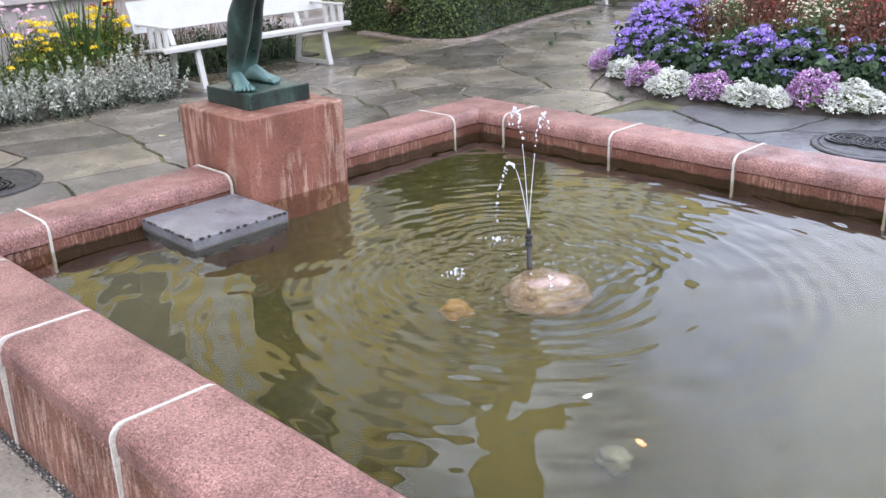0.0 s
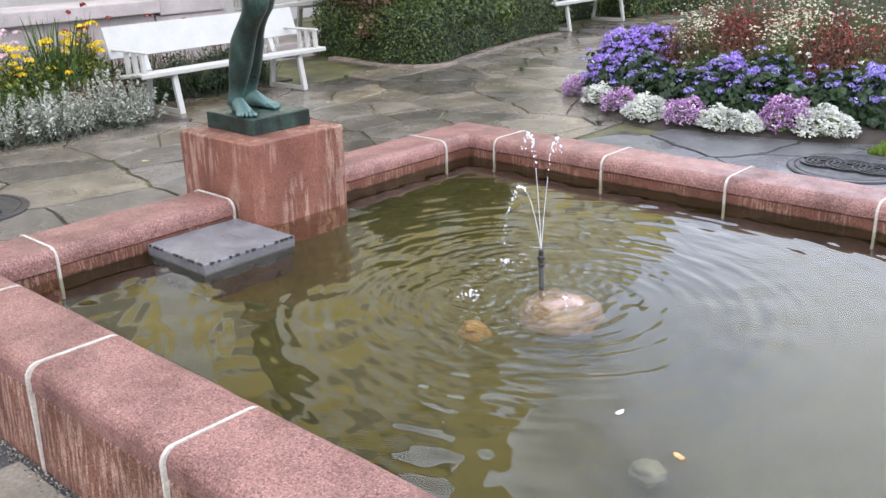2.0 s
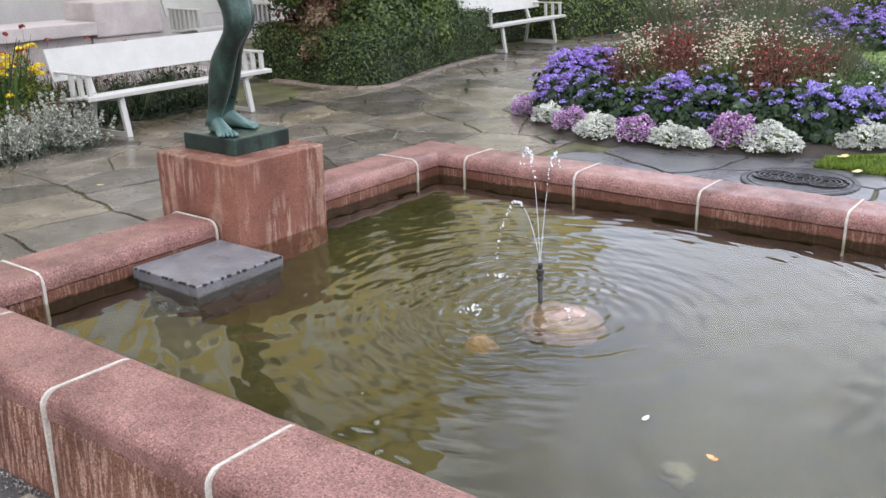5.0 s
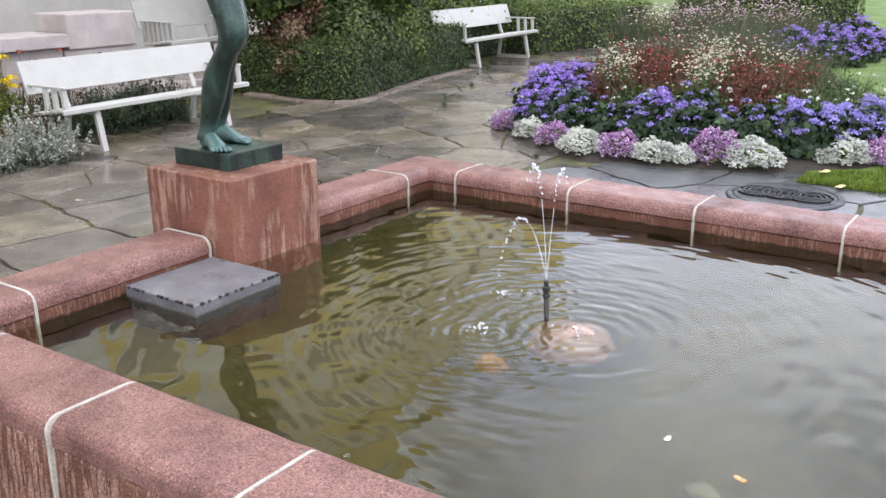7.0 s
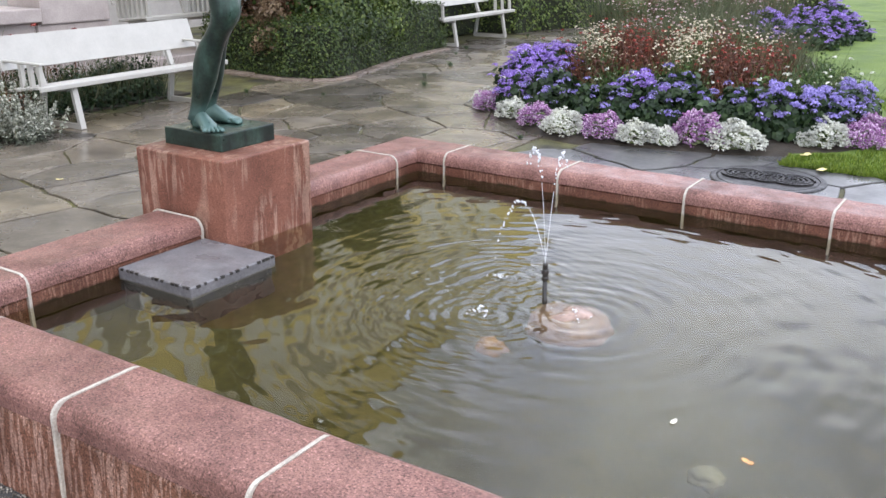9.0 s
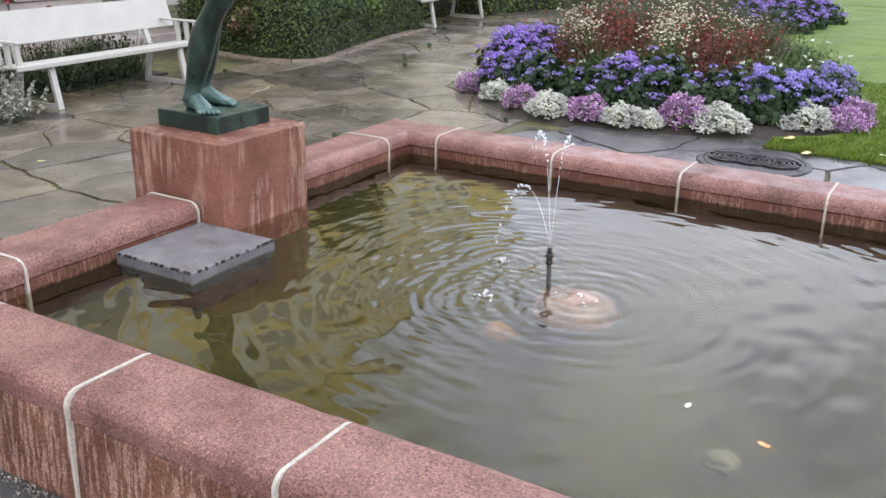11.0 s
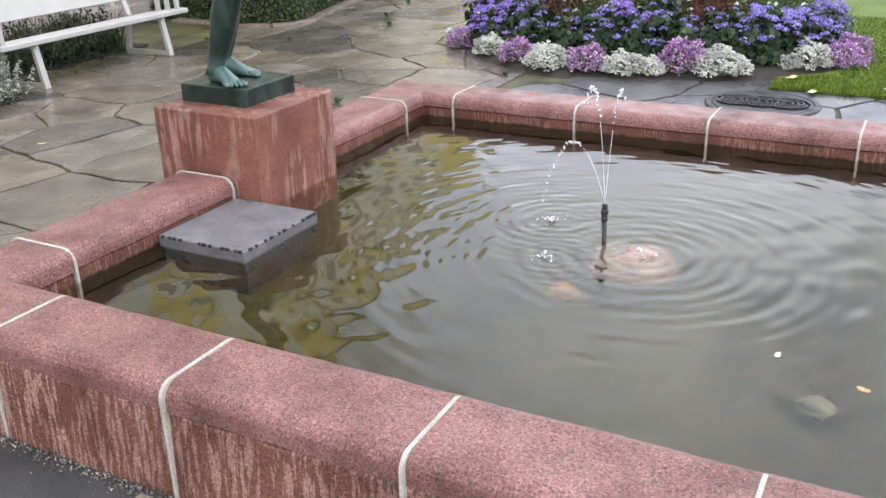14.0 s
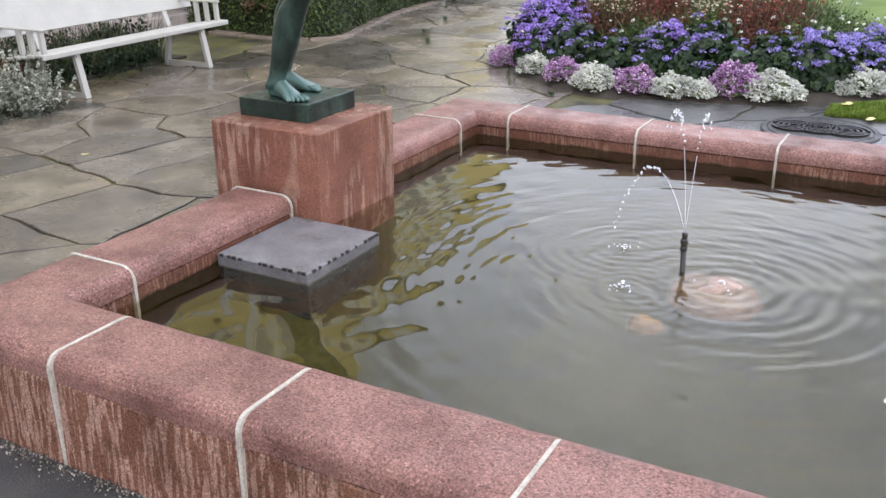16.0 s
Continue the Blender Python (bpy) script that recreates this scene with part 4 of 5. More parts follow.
shrub("shrub", -6.0, 5.55, 0.60, 1.45, M_HEDGE, "dark green shrub beside the terrace", 37, 6000)
shrub("shrub", -6.5, 8.9, 0.9, 1.6, M_HEDGE_B, "large light green shrub behind the bench niche", 38, 8000, 0.08)
shrub("shrub", -6.6, 11.2, 1.0, 1.6, M_HEDGE_B, "wide light green shrub behind the bright hedge", 39, 8000, 0.09)

# -- kerb before the hedge
kerb = thing("kerb", "uneven low edging of wet reddish stones before the hedge", "kerb", "", "structure")
KERB = [(-5.75, 3.87), (-5.2, 3.85), (-4.66, 3.78), (-4.25, 3.90), (-4.0, 4.10), (-4.02, 4.45), (-4.17, 4.85), (-4.30, 5.28), (-4.44, 5.85), (-4.60, 6.48), (-4.68, 7.1), (-4.72, 7.75)]
rk = random.Random(6)
for (xa, ya), (xb, yb) in zip(KERB, KERB[1:]):
    a, b = Vector((xa, ya, 0)), Vector((xb, yb, 0))
    d = (b - a).normalized()
    bm = bmesh.new()
    half = (b - a).length / 2 - 0.012
    w, hgt = rk.uniform(0.055, 0.085), rk.uniform(0.014, 0.030)
    box(bm, -half, half, -w, w, -0.03, hgt, 0.02, 2)
    ob = part("kerb_stone", bm, M_KERB, kerb)
    ob.matrix_basis = pose(*((a + b) / 2), 0, 0, math.degrees(math.atan2(d.y, d.x)))

# -- flower bed
BED = [(-1.78, 3.92), (-1.55, 3.48), (-1.02, 2.86), (-0.52, 2.54), (0.0, 2.45), (0.67, 2.52), (1.30, 2.70), (1.72, 2.92), (2.12, 3.26), (2.38, 3.84), (2.34, 4.5), (2.1, 5.6), (1.5, 7.2), (0.7, 9.2), (0.2, 10.6), (-1.0, 11.0), (-2.4, 10.2), (-2.7, 8.0), (-2.45, 6.0), (-2.0, 4.5)]


rng = np.random.default_rng(12)
gp = np.stack([rng.uniform(1.74, 3.6, 30000), 2.58 + rng.uniform(0, 1, 30000) ** 1.6 * 4.0, np.full(30000, 0.008)], 1)
gp = gp[[not inside(BED, p[:2]) for p in gp]]
gp[:, 1] += 0.03 * np.sin(gp[:, 0] * 17) * np.sin(gp[:, 0] * 7)
gt = gp + np.stack([rng.normal(0, 0.012, len(gp)), rng.normal(0, 0.012, len(gp)), rng.uniform(0.018, 0.045, len(gp))], 1)
tagged(blade_mesh("grass", gp, gt, 0.006, M_GRASS), "fresh green grass blades along the lawn's edge", "grass", "", "stuff")


def bed_height(x, y):
    if not inside(BED, (x, y)):
        return 0.012
    return 0.022 + 0.20 * min(1.0, edge_distance(BED, (x, y)) / 1.3)


def bed_soil():
    g = np.linspace(0, 1, 15)
    cx, cy = 0.1, 6.0
    ring = []
    for a, b in zip(BED, BED[1:] + BED[:1]):
        for k in range(4):
            ring.append((a[0] + (b[0] - a[0]) * k / 4, a[1] + (b[1] - a[1]) * k / 4))
    v = []
    for s in g:
        for x, y in ring:
            px, py = x + (cx - x) * s, y + (cy - y) * s
            z = -0.02 if s == 0 else bed_height(px, py) + 0.012 * noise.noise((px * 9, py * 9, 0))
            v.append((px, py, z))
    m = len(ring)
    f = [[i * m + j, i * m + (j + 1) % m, (i + 1) * m + (j + 1) % m, (i + 1) * m + j] for i in range(len(g) - 1) for j in range(m)]
    ob = many("flower_bed", np.array(v), np.array(f), M_SOIL, None, True)
    tagged(ob, "mounded dark soil of the flower bed", "flower bed", "", "structure")


bed_soil()


def alyssum(mat, label, seed):
    t = thing("alyssum", label, "flower", "edging flowers")
    g = np.random.default_rng(seed)
    p, nr = dome_points(g, 900, 0.155, 0.125, 0.0)
    leaf_mesh("foliage", p * 0.90, nr, 0.024, M_PALELEAF, t, seed, 0.4)
    p, nr = dome_points(g, 1000, 0.168, 0.15, 0.005)
    p = p + 0.009 * np.sin(p[:, ::-1] * 40 + seed) + g.normal(0, 0.008, p.shape)
    heads("blossom", p, 0.012, 5, 0.0145, mat, t, seed)
    return t


def ageratum(mat, label, seed, n_heads, spread=0.22, h=0.27):
    t = thing("ageratum", label, "flower", "violet bedding flowers")
    g = np.random.default_rng(seed)
    p, nr = dome_points(g, 1500, spread, h, 0.0)
    leaf_mesh("foliage", p * g.uniform(0.6, 1.0, (len(p), 1)), nr + g.normal(0, 2, nr.shape), 0.055, M_DARKGREEN, t, seed, 0.75)
    p, nr = dome_points(g, n_heads, spread * 1.02, h * 1.06, 0.02)
    p = p[p[:, 2] > h * 0.35]
    heads("blossom", p, 0.039, 30, 0.017, mat, t, seed, 0.65)
    return t


def tuft(name, label, seed, n, r, h, blade_w, mat, flower=None, n_fl=0, fl_r=0.012, fl_size=0.016, petals=7, leaf_mat=None, n_leaf=0, lean=0.35, cat="plant"):
    """Upright stems or blades from one base, with flowers at their tips."""
    t = thing(name, label, cat)
    g = np.random.default_rng(seed)
    b = np.column_stack([g.normal(0, r * 0.35, n), g.normal(0, r * 0.35, n), np.full(n, -0.03)])
    d = g.normal(size=(n, 2)) * r * lean
    hh = h * g.uniform(0.55, 1.0, n)
    tip = np.column_stack([b[:, 0] * 1.6 + d[:, 0], b[:, 1] * 1.6 + d[:, 1], hh])
    blade_mesh("stalk", b, tip, blade_w, mat, t, 0.12, seed)
    if n_leaf:
        p, nr = dome_points(g, n_leaf, r, h * 0.8, 0.0)
        leaf_mesh("foliage", p * g.uniform(0.4, 1.0, (n_leaf, 1)), nr + g.normal(0, 2, nr.shape), 0.040, leaf_mat, t, seed, 0.5)
    if flower:
        k = g.choice(n, min(n_fl, n), replace=False)
        heads("blossom", tip[k], fl_r, petals, fl_size, flower, t, seed)
    return t


def scatter(model, spots, seed, lo=0.85, hi=1.2, height=None):
    """The model itself goes to the first spot, copies to the others."""
    r = random.Random(seed)
    for i, (x, y) in enumerate(spots):
        s = r.uniform(lo, hi)
        z = bed_height(x, y) - 0.012 if height is None else height
        m = pose(x, y, z, 0, 0, r.uniform(0, 360)) @ Matrix.Diagonal((s * r.uniform(0.86, 1.16), s, s * r.uniform(0.85, 1.15), 1))
        if i == 0:
            model.matrix_basis = m
        else:
            c = model.copy()
            c.matrix_basis = Matrix.Identity(4)
            scene.collection.objects.link(c)
            c.matrix_basis = m
            for ch in model.children:
                k = ch.copy()
                scene.collection.objects.link(k)
                k.parent = c


scatter(alyssum(M_WHITEFLOWER, "low white alyssum cushion at the bed's edge", 41), [(-0.97, 3.12), (-0.22, 2.69), (0.50, 2.70), (1.92, 3.46), (-1.58, 3.70)], 1, 0.95, 1.1)
scatter(alyssum(M_WHITEFLOWER, "broad white alyssum cushion beside the lawn", 49), [(1.28, 2.95)], 25, 1.25, 1.3)
scatter(alyssum(M_WHITEFLOWER, "small white alyssum tuft at the bed's edge", 48), [(0.73, 2.73), (0.36, 2.70), (1.78, 3.32)], 24, 0.55, 0.75)
scatter(alyssum(M_MAUVE, "low mauve alyssum cushion at the bed's edge", 42), [(-0.57, 2.88), (0.16, 2.74), (-1.42, 3.48), (2.20, 3.96), (2.16, 3.68)], 2, 1.0, 1.15)
scatter(alyssum(M_MAUVE, "tall mauve alyssum cushion at the bed's edge", 50), [(0.95, 2.92)], 26, 1.3, 1.35)
scatter(ageratum(M_VIOLET, "dense violet ageratum cushion in full bloom", 43, 95), [(-1.10, 3.50), (-1.22, 3.80), (-1.40, 4.15), (-0.92, 3.66), (0.30, 3.24), (-1.1, 4.05)], 3, 1.0, 1.3)
scatter(ageratum(M_VIOLET, "tall violet ageratum cushion at the corner of the bed", 47, 110, 0.24, 0.38), [(-1.34, 4.10), (-1.14, 4.34), (-1.44, 4.46), (-1.26, 4.66)], 23, 1.05, 1.3)
scatter(ageratum(M_BLUEVIOLET, "leafy blue-violet ageratum plant with scattered heads", 44, 21), [(-0.62, 3.24), (-0.22, 3.10), (0.12, 3.10), (0.50, 3.10), (0.80, 3.26), (1.16, 3.38), (-0.72, 3.50), (1.10, 3.62), (0.22, 3.40), (0.58, 3.42)], 4, 0.95, 1.25)
scatter(ageratum(M_BLUEVIOLET, "broad blue-violet ageratum plant beside the lawn", 45, 52), [(1.56, 3.46), (1.76, 3.66), (1.84, 3.92), (1.92, 4.28), (1.95, 4.7), (1.6, 3.75), (1.38, 3.46), (1.82, 4.5)], 5, 0.95, 1.25)
scatter(ageratum(M_VIOLET, "violet ageratum in the second bed beside the lawn", 46, 100, 0.34, 0.32), [(0.05, 11.3), (-0.5, 11.6), (0.2, 12.2), (-0.3, 12.6), (0.3, 13.2), (-0.9, 12.4), (0.1, 14.0), (-0.6, 15.4), (-0.3, 14.8)], 6, 1.1, 1.5)

rs = random.Random(17)


def spots(x0, x1, y0, y1, n):
    out = []
    while len(out) < n:
        p = (rs.uniform(x0, x1), rs.uniform(y0, y1))
        if inside(BED, p) and edge_distance(BED, p) > 0.35:
            out.append(p)
    return out


scatter(tuft("red_foliage_plant", "dark red leafed bedding plant with small red blossoms", 51, 46, 0.24, 0.50, 0.008, M_REDLEAF, M_RED, 7, 0.016, 0.019, 9, M_REDLEAF, 620), spots(-1.15, 1.15, 3.72, 6.2, 46), 7, 0.85, 1.2)
scatter(tuft("gaura", "slender gaura with many small cream blossoms", 52, 90, 0.24, 0.60, 0.006, M_BLADE, M_CREAM, 56, 0.013, 0.016, 8, M_GREEN, 130), [(-0.55, 4.15), (-0.62, 4.45), (-0.85, 4.8), (-1.05, 5.3), (-1.25, 5.9), (0.38, 4.1), (0.30, 4.4), (0.22, 4.75), (0.1, 5.2), (0.28, 5.0), (-0.1, 5.8), (-0.3, 6.5), (0.75, 5.3), (0.42, 3.9)], 8, 0.85, 1.1)
scatter(tuft("green_bedding_plant", "green leafy bedding plant with few white blossoms", 53, 40, 0.22, 0.38, 0.008, M_BLADE, M_WHITEFLOWER, 2, 0.022, 0.024, 8, M_GREEN, 420), spots(-1.2, 0.9, 3.45, 3.9, 14) + [(1.3, 4.0), (1.5, 4.25), (1.35, 4.5), (1.55, 4.75), (1.25, 4.9), (1.45, 5.3), (1.15, 4.3), (1.2, 3.75), (1.3, 5.8), (1.7, 5.1), (1.9, 5.2), (1.75, 5.6), (1.6, 6.1), (1.3, 6.6), (1.1, 7.2)], 9, 0.9, 1.25)
scatter(tuft("ornamental_grass", "tall grey-green ornamental grass tuft", 54, 150, 0.28, 0.70, 0.008, M_GREYGREEN, None, 0, lean=0.8, cat="grass"), spots(-2.2, 0.6, 6.4, 9.5, 18) + [(1.0, 6.2), (0.85, 6.7)], 10, 0.7, 1.0)
scatter(tuft("purple_grass_plant", "airy plant with dull pink seed heads", 55, 80, 0.28, 0.48, 0.006, M_BLADE, M_PINK, 15, 0.013, 0.016, 6, M_REDLEAF, 420), spots(-2.0, 0.6, 6.2, 9.8, 30), 11, 0.8, 1.15)

scatter(tuft("back_bed_grass", "tall grey-green grass in the back bed", 56, 130, 0.34, 0.85, 0.010, M_GREYGREEN, None, 0, lean=0.8, cat="grass"), back_spots(22), 19, 0.9, 1.2, 0.0)
scatter(tuft("back_bed_flower", "airy pink flowering plant in the back bed", 57, 70, 0.34, 0.80, 0.008, M_BLADE, M_PINK, 36, 0.014, 0.02, 7, M_REDLEAF, 520), back_spots(32), 20, 0.9, 1.2, 0.0)

def silver_spires(seed, n=38, r=0.22, h=0.46):
    """Felted upright stems, each set with small silvery leaves, over a base darkened as shade."""
    t = thing("silver_plant", "silvery felted border plant with feathery upright stems", "plant")
    g = np.random.default_rng(seed)
    b = np.column_stack([g.normal(0, r * 0.42, n), g.normal(0, r * 0.42, n), np.full(n, -0.02)])
    tip = np.column_stack([b[:, 0] * 1.45 + g.normal(0, 0.03, n), b[:, 1] * 1.45 + g.normal(0, 0.03, n), h * g.uniform(0.5, 1.0, n)])
    blade_mesh("stalk", b, tip, 0.008, M_SILVER_SHADE, t, 0.06, seed)
    m = 44
    q = g.uniform(0.30, 1.0, (n, m, 1))
    p = b[:, None] + (tip - b)[:, None] * q
    out = g.normal(size=(n, m, 3)) * np.array([1, 1, 0.25])
    out /= np.linalg.norm(out, axis=2, keepdims=True)
    p = p + out * (0.042 * (1.12 - q))
    leaf_mesh("foliage", p.reshape(-1, 3), (out * 0.6 + np.array([0, 0, 0.7]) + g.normal(0, 0.35, out.shape)).reshape(-1, 3), 0.036, M_SILVER, t, seed, 0.44)
    # low inner leaves in the darkened silver, for the shaded gaps between stems
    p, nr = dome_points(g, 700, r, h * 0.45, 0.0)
    leaf_mesh("inner_foliage", p * g.uniform(0.5, 1.0, (700, 1)), nr + g.normal(0, 2, nr.shape), 0.035, M_SILVER_SHADE, t, seed + 1, 0.45)
    return t


# -- border before the house
scatter(tuft("green_border_plant", "leafy green border plant", 68, 60, 0.26, 0.48, 0.010, M_BLADE, None, 0, leaf_mat=M_GREEN, n_leaf=700), [(-4.65, -0.55), (-4.7, -1.0), (-4.72, -1.45), (-4.85, -0.2), (-4.75, -1.9), (-5.35, 0.75), (-5.3, 1.25), (-5.32, 1.75)], 21, 0.9, 1.15, -0.005)

scatter(silver_spires(61), [(-3.98, -0.22), (-4.05, -0.62), (-3.98, -1.00), (-4.05, -1.42), (-4.25, -0.35), (-4.32, -0.85), (-4.0, -1.85), (-4.3, -1.6), (-4.05, -2.3), (-4.30, -0.08)], 12, 0.85, 1.15, -0.005)
scatter(tuft("yellow_coneflower", "bushy yellow-green plant with dense yellow flower clusters", 62, 70, 0.32, 0.74, 0.009, M_BLADE, M_YELLOW, 8, 0.058, 0.026, 40, M_YELLOWLEAF, 3400), [(-5.15, -0.42), (-5.10, -0.85), (-5.25, 0.0), (-5.35, -0.6), (-5.1, -1.35), (-5.45, 0.15), (-5.15, -1.8)], 13, 0.9, 1.15, -0.005)
scatter(tuft("withered_border_plant", "brownish withering border plant", 63, 60, 0.22, 0.42, 0.009, M_BROWN, None, 0, leaf_mat=M_BROWN, n_leaf=500), [(-4.50, -0.05), (-4.48, -0.45), (-4.6, 0.15), (-4.62, -0.25)], 14, 0.9, 1.1, -0.005)
scatter(tuft("iris", "clump of upright green iris blades", 64, 60, 0.20, 0.85, 0.028, M_GREEN, None, 0, lean=0.5), [(-4.7, -1.75), (-5.15, -0.35), (-4.7, -2.2)], 15, 0.85, 1.1, -0.005)
scatter(tuft("lavender", "low grey-green lavender cushion below the bench", 65, 80, 0.22, 0.42, 0.008, M_GREYGREEN, None, 0, leaf_mat=M_DARKGREEN, n_leaf=700), [(-4.92, 0.55), (-4.95, 0.92), (-4.92, 1.30), (-4.98, 1.68), (-5.0, 2.0), (-5.2, 1.1), (-5.2, 1.6), (-5.2, 0.6)], 16, 1.15, 1.4, -0.005)
scatter(tuft("rose_bush", "thin rose bush with dark red blooms", 66, 22, 0.28, 0.92, 0.009, M_BROWN, M_RED, 9, 0.030, 0.038, 14, M_REDLEAF, 130), [(-5.42, 0.55), (-5.45, 0.95), (-5.42, 1.30), (-5.45, 0.2)], 17, 0.9, 1.05, -0.005)
scatter(tuft("pink_phlox", "tall phlox with pale pink flower heads", 67, 40, 0.30, 1.05, 0.010, M_GREEN, M_PINK, 26, 0.045, 0.034, 22, M_GREEN, 500), [(-5.5, -0.75), (-5.55, -1.3), (-5.5, -1.8)], 18, 0.9, 1.1, -0.005)
border = part("border_soil", boxed(-6.6, -3.98, -6, 0.1, -0.03, 0.01, 0.004, 1), M_SOIL)
tagged(border, "dark soil of the planted border", "soil", "", "structure")
border2 = part("border_soil", boxed(-6.6, -4.78, 0.104, 2.4, -0.03, 0.01, 0.004, 1), M_SOIL)
tagged(border2, "dark soil of the border behind the bench", "soil", "", "structure")


# ---- manhole covers ----
def manhole(x, y, r):
    t = thing("manhole_cover", "wet cast iron manhole cover with curved ribs", "manhole cover", "manhole covers", "", (x, y, 0))
    part("frame_ring", loft(bmesh.new(), [((0, 0, z), q, q, X, Y) for z, q in ((-0.03, r + 0.055), (0.006, r + 0.055), (0.012, r + 0.045), (0.012, r + 0.008), (0.004, r + 0.006))], 40), M_IRON, t)
    part("plate", loft(bmesh.new(), [((0, 0, z), q, q, X, Y) for z, q in ((-0.02, r), (0.010, r), (0.0135, r - 0.006))], 40), M_IRON, t)
    for cx, cy in ((0.0, 0.0), (r * 0.5, 0.0), (-r * 0.5, 0.0)):
        for k in range(1, 5):
            q = r * 0.105 * k
            bm = bmesh.new()
            n = 26
            for i in range(n):
                a0, a1 = 2 * math.pi * i / n, 2 * math.pi * (i + 1) / n
                p0, p1 = (cx + q * math.cos(a0), cy + q * math.sin(a0)), (cx + q * math.cos(a1), cy + q * math.sin(a1))
                if max(math.hypot(*p0), math.hypot(*p1)) < r - 0.03:
                    bar(bm, (*p0, 0.019), (*p1, 0.019), 0.015, 0.018)
            if len(bm.faces):
                part("rib", bm, M_IRON, t)
            else:
                bm.free()
    return t


manhole(1.78, 2.10, 0.37)
manhole(-2.34, -2.38, 0.33)


# ---- water jets, splashes, leaves ----
def jet(points, seed, label):
    """A broken stream: a thin thread near the nozzle, then drops."""
    g = random.Random(seed)
    bm = bmesh.new()
    n = len(points)
    rows = []
    thread = int(n * 0.38)
    for i in range(thread):
        p = Vector(points[i])
        r = 0.0015 - 0.0004 * i / thread
        rows.append((p, r, r, X, Y))
    loft(bm, rows, 6)
    for i in range(thread, n):
        for k in range(2):
            p = Vector(points[i]) + Vector((g.uniform(-1, 1), g.uniform(-1, 1), g.uniform(-1, 1))) * 0.012 * i / n
            m = Matrix.Translation(p) @ Matrix.Diagonal((1, 1, g.uniform(1.0, 1.9), 1))
            bmesh.ops.create_icosphere(bm, subdivisions=1, radius=g.uniform(0.0018, 0.0054), matrix=m)
    ob = tagged(part("water_jet", bm, M_DROPS, smooth=True), kind="stuff")
    return tagged(ob, label, "water jet", "fountain jets")


M_DROPS, nd, ld, bd = material("water_drops", 0.08)
bd.inputs["Base Color"].default_value = (0.88, 0.90, 0.92, 1)
bd.inputs["Transmission Weight"].default_value = 0.35
bd.inputs["IOR"].default_value = 1.33
NZ = (1.755, -1.60, 0.414)


def arc(vx, vy, vz, steps, g=9.8, dt=0.0165):
    return [(NZ[0] + vx * dt * i, NZ[1] + vy * dt * i, max(ZW + 0.002, NZ[2] + vz * dt * i - g / 2 * (dt * i) ** 2)) for i in range(steps)]


jet(arc(0.10, 0.16, 3.05, 26), 1, "thin upright water jet breaking into drops")
jet(arc(-0.24, 0.02, 3.1, 27), 2, "thin water jet breaking into white drops")
jet(arc(-0.78, 0.42, 2.1, 30), 3, "low arching water jet falling back into the pool")


def splash(x, y, seed):
    g = random.Random(seed)
    bm = bmesh.new()
    for k in range(26):
        a, q = g.uniform(0, 6.28), abs(g.gauss(0, 0.035))
        bmesh.ops.create_icosphere(bm, subdivisions=1, radius=g.uniform(0.002, 0.006), matrix=Matrix.Translation((x + q * math.cos(a), y + q * math.sin(a), ZW + 0.002 + max(0, 0.035 - q) * g.random())))
    tagged(tagged(part("splash", bm, M_DROPS, smooth=True), kind="stuff"), "small white splash where a jet falls back", "splash", "splashes")


splash(1.46, -1.46, 1)
splash(1.60, -1.88, 2)
splash(1.94, -1.69, 3)

M_LEAF = stony("fallen_leaf", (0.42, 0.18, 0.06), (0.62, 0.36, 0.14), 30, 0.4, 0.6, 0.3, 90)
M_LEAF_Y = stony("yellow_leaf", (0.60, 0.48, 0.16), (0.75, 0.66, 0.34), 30, 0.4, 0.6, 0.3, 90)
M_LEAF_W = stony("pale_leaf", (0.60, 0.58, 0.45), (0.80, 0.78, 0.66), 30, 0.4, 0.6, 0.3, 90)


def fallen(x, y, z, size, mat, label, seed):
    g = random.Random(seed)
    bm = bmesh.new()
    ring = []
    for i in range(14):
        a = 2 * math.pi * i / 14
        r = size * (0.55 + 0.45 * abs(math.cos(a))) * g.uniform(0.8, 1.1)
        ring.append((r * math.cos(a), r * 0.7 * math.sin(a), 0.003 * math.cos(2 * a) * g.uniform(0.3, 1) + 0.003))
    top = [bm.verts.new((px, py, pz + 0.0012)) for px, py, pz in ring]
    low = [bm.verts.new(p) for p in ring]
    c, d = bm.verts.new((0, 0, 0.0025)), bm.verts.new((0, 0, 0.0012))
    for i in range(14):
        j = (i + 1) % 14
        bm.faces.new((top[i], top[j], c))
        bm.faces.new((low[j], low[i], d))
        bm.faces.new((low[i], low[j], top[j], top[i]))
    ob = part("fallen_leaf", bm, mat)
    ob.matrix_basis = pose(x, y, z, 0, 0, g.uniform(0, 360))
    tagged(ob, label, "leaf", "fallen leaves")


fallen(2.86, -2.43, ZW - 0.002, 0.024, M_LEAF, "curled orange leaf floating on the water", 1)
fallen(2.59, -2.32, ZW - 0.002, 0.020, M_LEAF_W, "pale leaf floating on the water", 2)
fallen(2.08, 2.52, 0.030, 0.06, M_LEAF_Y, "yellow leaf lying on the lawn's edge", 3)
fallen(2.62, 2.80, 0.030, 0.05, M_LEAF_W, "pale leaf lying on the grass", 4)
fallen(1.86, 2.98, 0.035, 0.07, M_LEAF_Y, "yellowing leaf at the foot of the flowers", 5)
fallen(-2.6, -0.9, 0.003, 0.03, M_LEAF_Y, "small yellow leaf on the wet paving", 6)

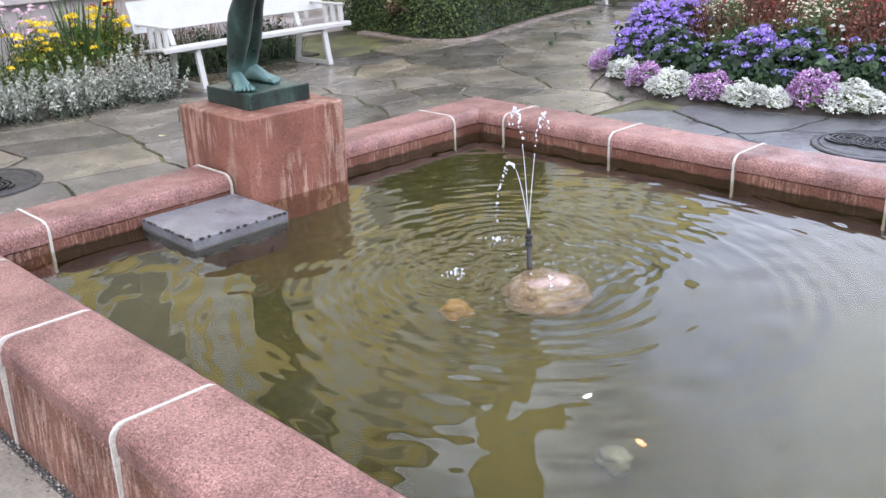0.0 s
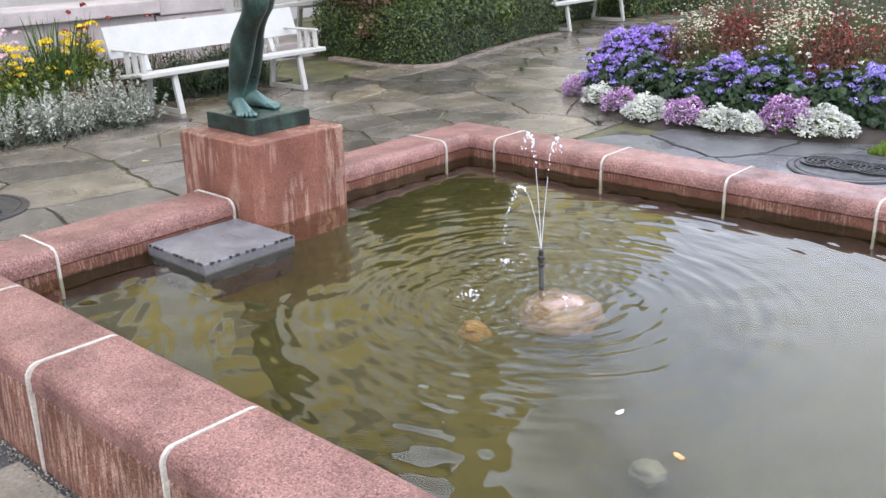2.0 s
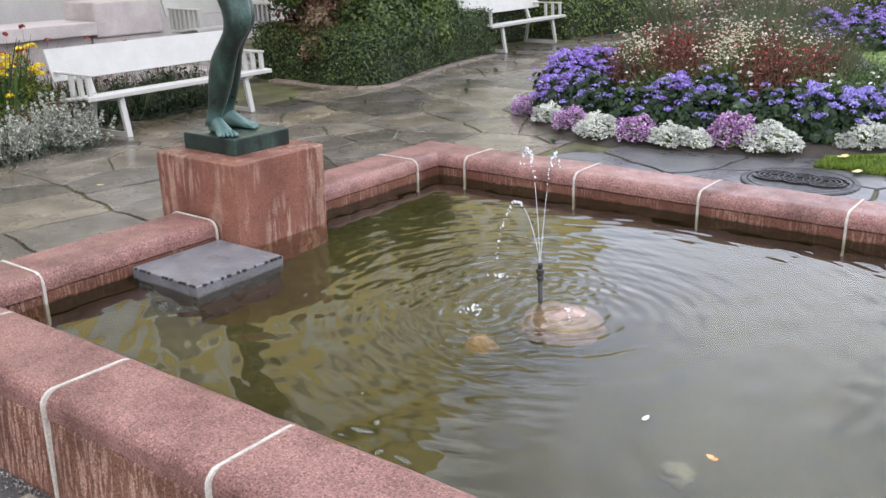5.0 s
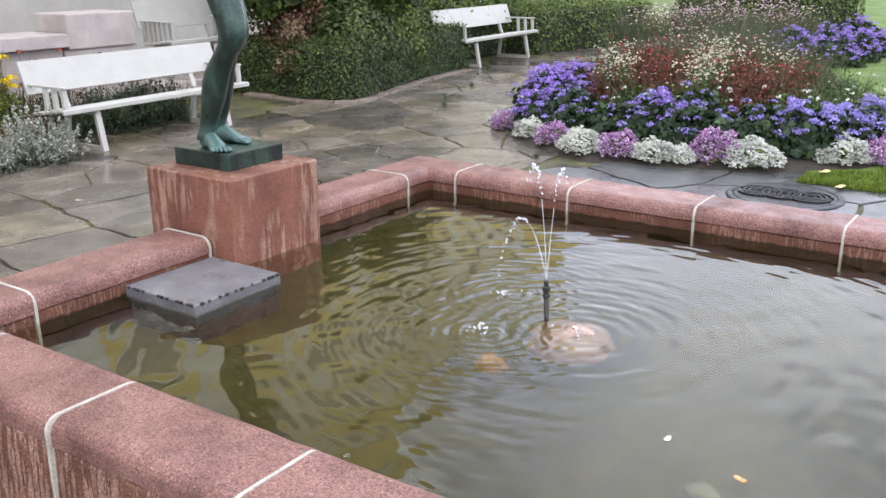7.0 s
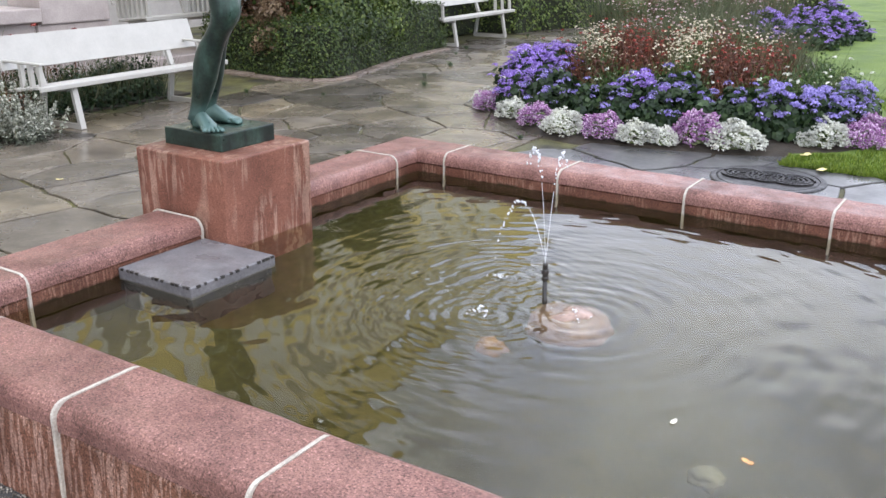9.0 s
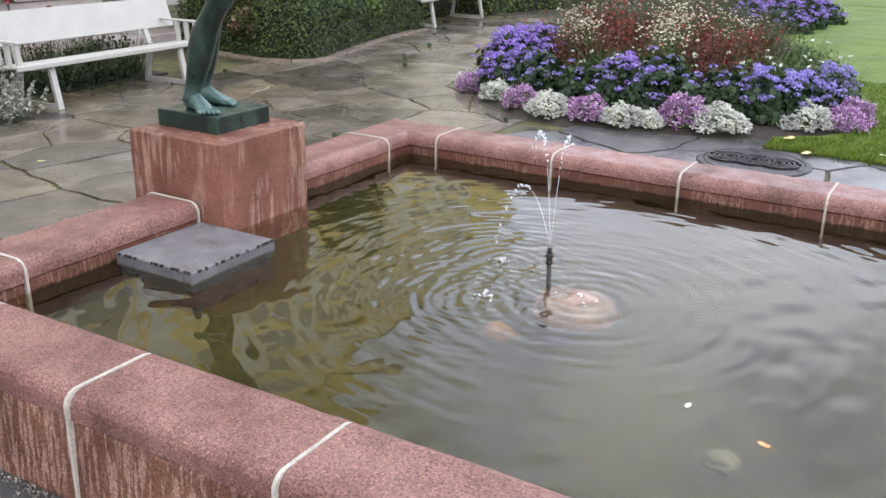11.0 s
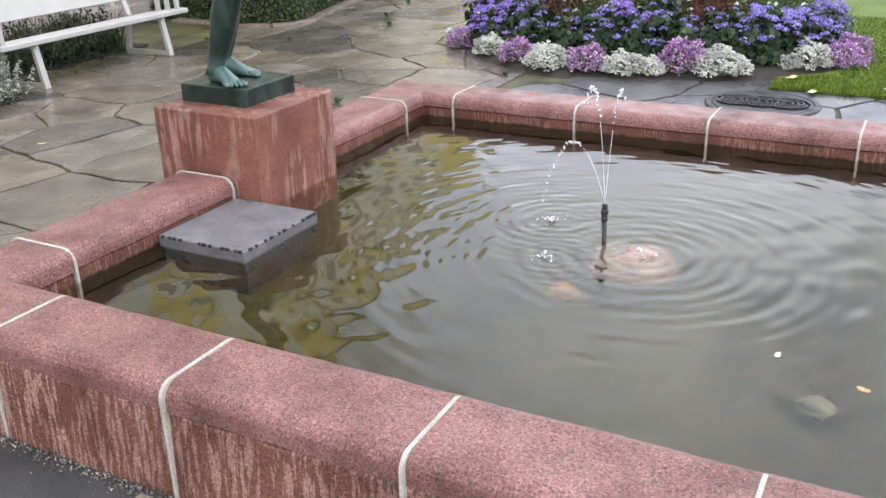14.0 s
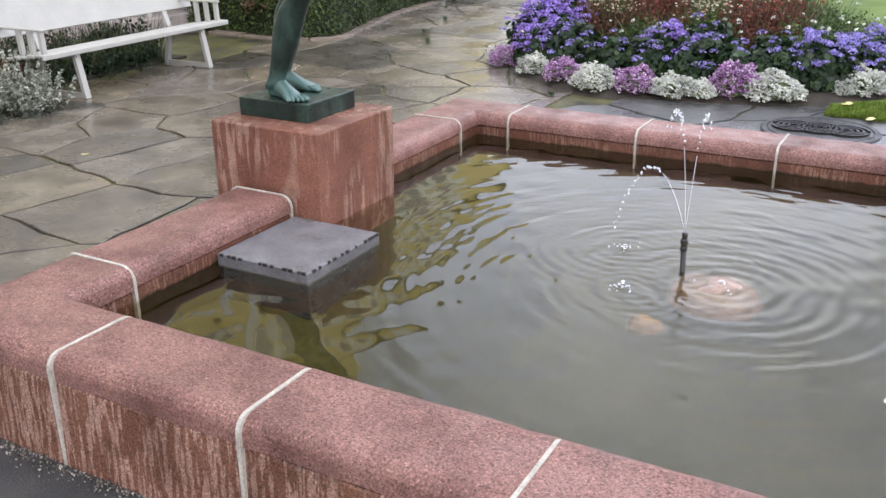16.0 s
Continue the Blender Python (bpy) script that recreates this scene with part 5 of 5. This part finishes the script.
# -- grit along the foot of the near wall
rng = np.random.default_rng(77)
n = 2600
gx = rng.uniform(-0.6, 4.2, n)
gy = PY0 - WALL - 0.016 - np.abs(rng.normal(0, 0.030, n))
pos = np.column_stack([gx, gy, rng.uniform(-0.002, 0.004, n)])
M_GRIT = leafy("fine_grit", (0.05, 0.045, 0.04), (0.25, 0.22, 0.19), (0.5, 0.45, 0.38), 0.6)
tetra = np.array([(1, 1, 1), (1, -1, -1), (-1, 1, -1), (-1, -1, 1)]) * 0.6
gv = pos[:, None, :] + tetra[None] * rng.uniform(0.0025, 0.007, (n, 1, 1)) * rng.uniform(0.6, 1.3, (n, 4, 1))
gf = (np.arange(n)[:, None, None] * 4 + np.array([(0, 1, 2), (0, 3, 1), (0, 2, 3), (1, 3, 2)])[None]).reshape(-1, 3)
tagged(many("grit", gv.reshape(-1, 3), gf, M_GRIT), "loose grit and seeds along the wall's foot", "grit", "", "stuff")

# -- weeds in the joints of the path
scatter(tuft("weed", "small green weed in a paving joint", 71, 22, 0.05, 0.05, 0.006, M_GREEN, None, 0, leaf_mat=M_DARKGREEN, n_leaf=16, lean=0.9), [(-3.6, 6.1), (-4.2, 7.2), (-4.5, 8.0), (-3.3, 5.0), (-2.9, 4.4), (-0.45, 2.30), (-0.7, 1.2), (-1.3, 0.9), (-4.3, 2.8), (-3.4, 3.1), (0.9, 0.42), (-4.6, 10.3)], 22, 0.5, 1.0, 0.022)
# ---- pieces of the paving ----
paving()


def near_flags():
    """Broad brownish slabs let into the asphalt beside the pool."""
    own = thing("pavement", "broad wet brown-grey stone slabs beside the pool wall", "pavement", "", "structure")
    r = random.Random(3)
    x = 0.93
    while x < 4.6:
        w = r.uniform(0.6, 0.95)
        for y0, y1 in ((-4.25, -3.53), (-5.0, -4.265)):
            part("flagstone", boxed(x + 0.01, x + w - 0.01, y0, y1 - 0.015, -0.03, 0.003, 0.006, 1), M_BROWNFLAG, own)
        x += w


M_BROWNFLAG = stony("brown_flagstone", (0.13, 0.11, 0.085), (0.26, 0.225, 0.18), 3.0, 0.3, 0.6, 0.3, 60, 0.2)
near_flags()
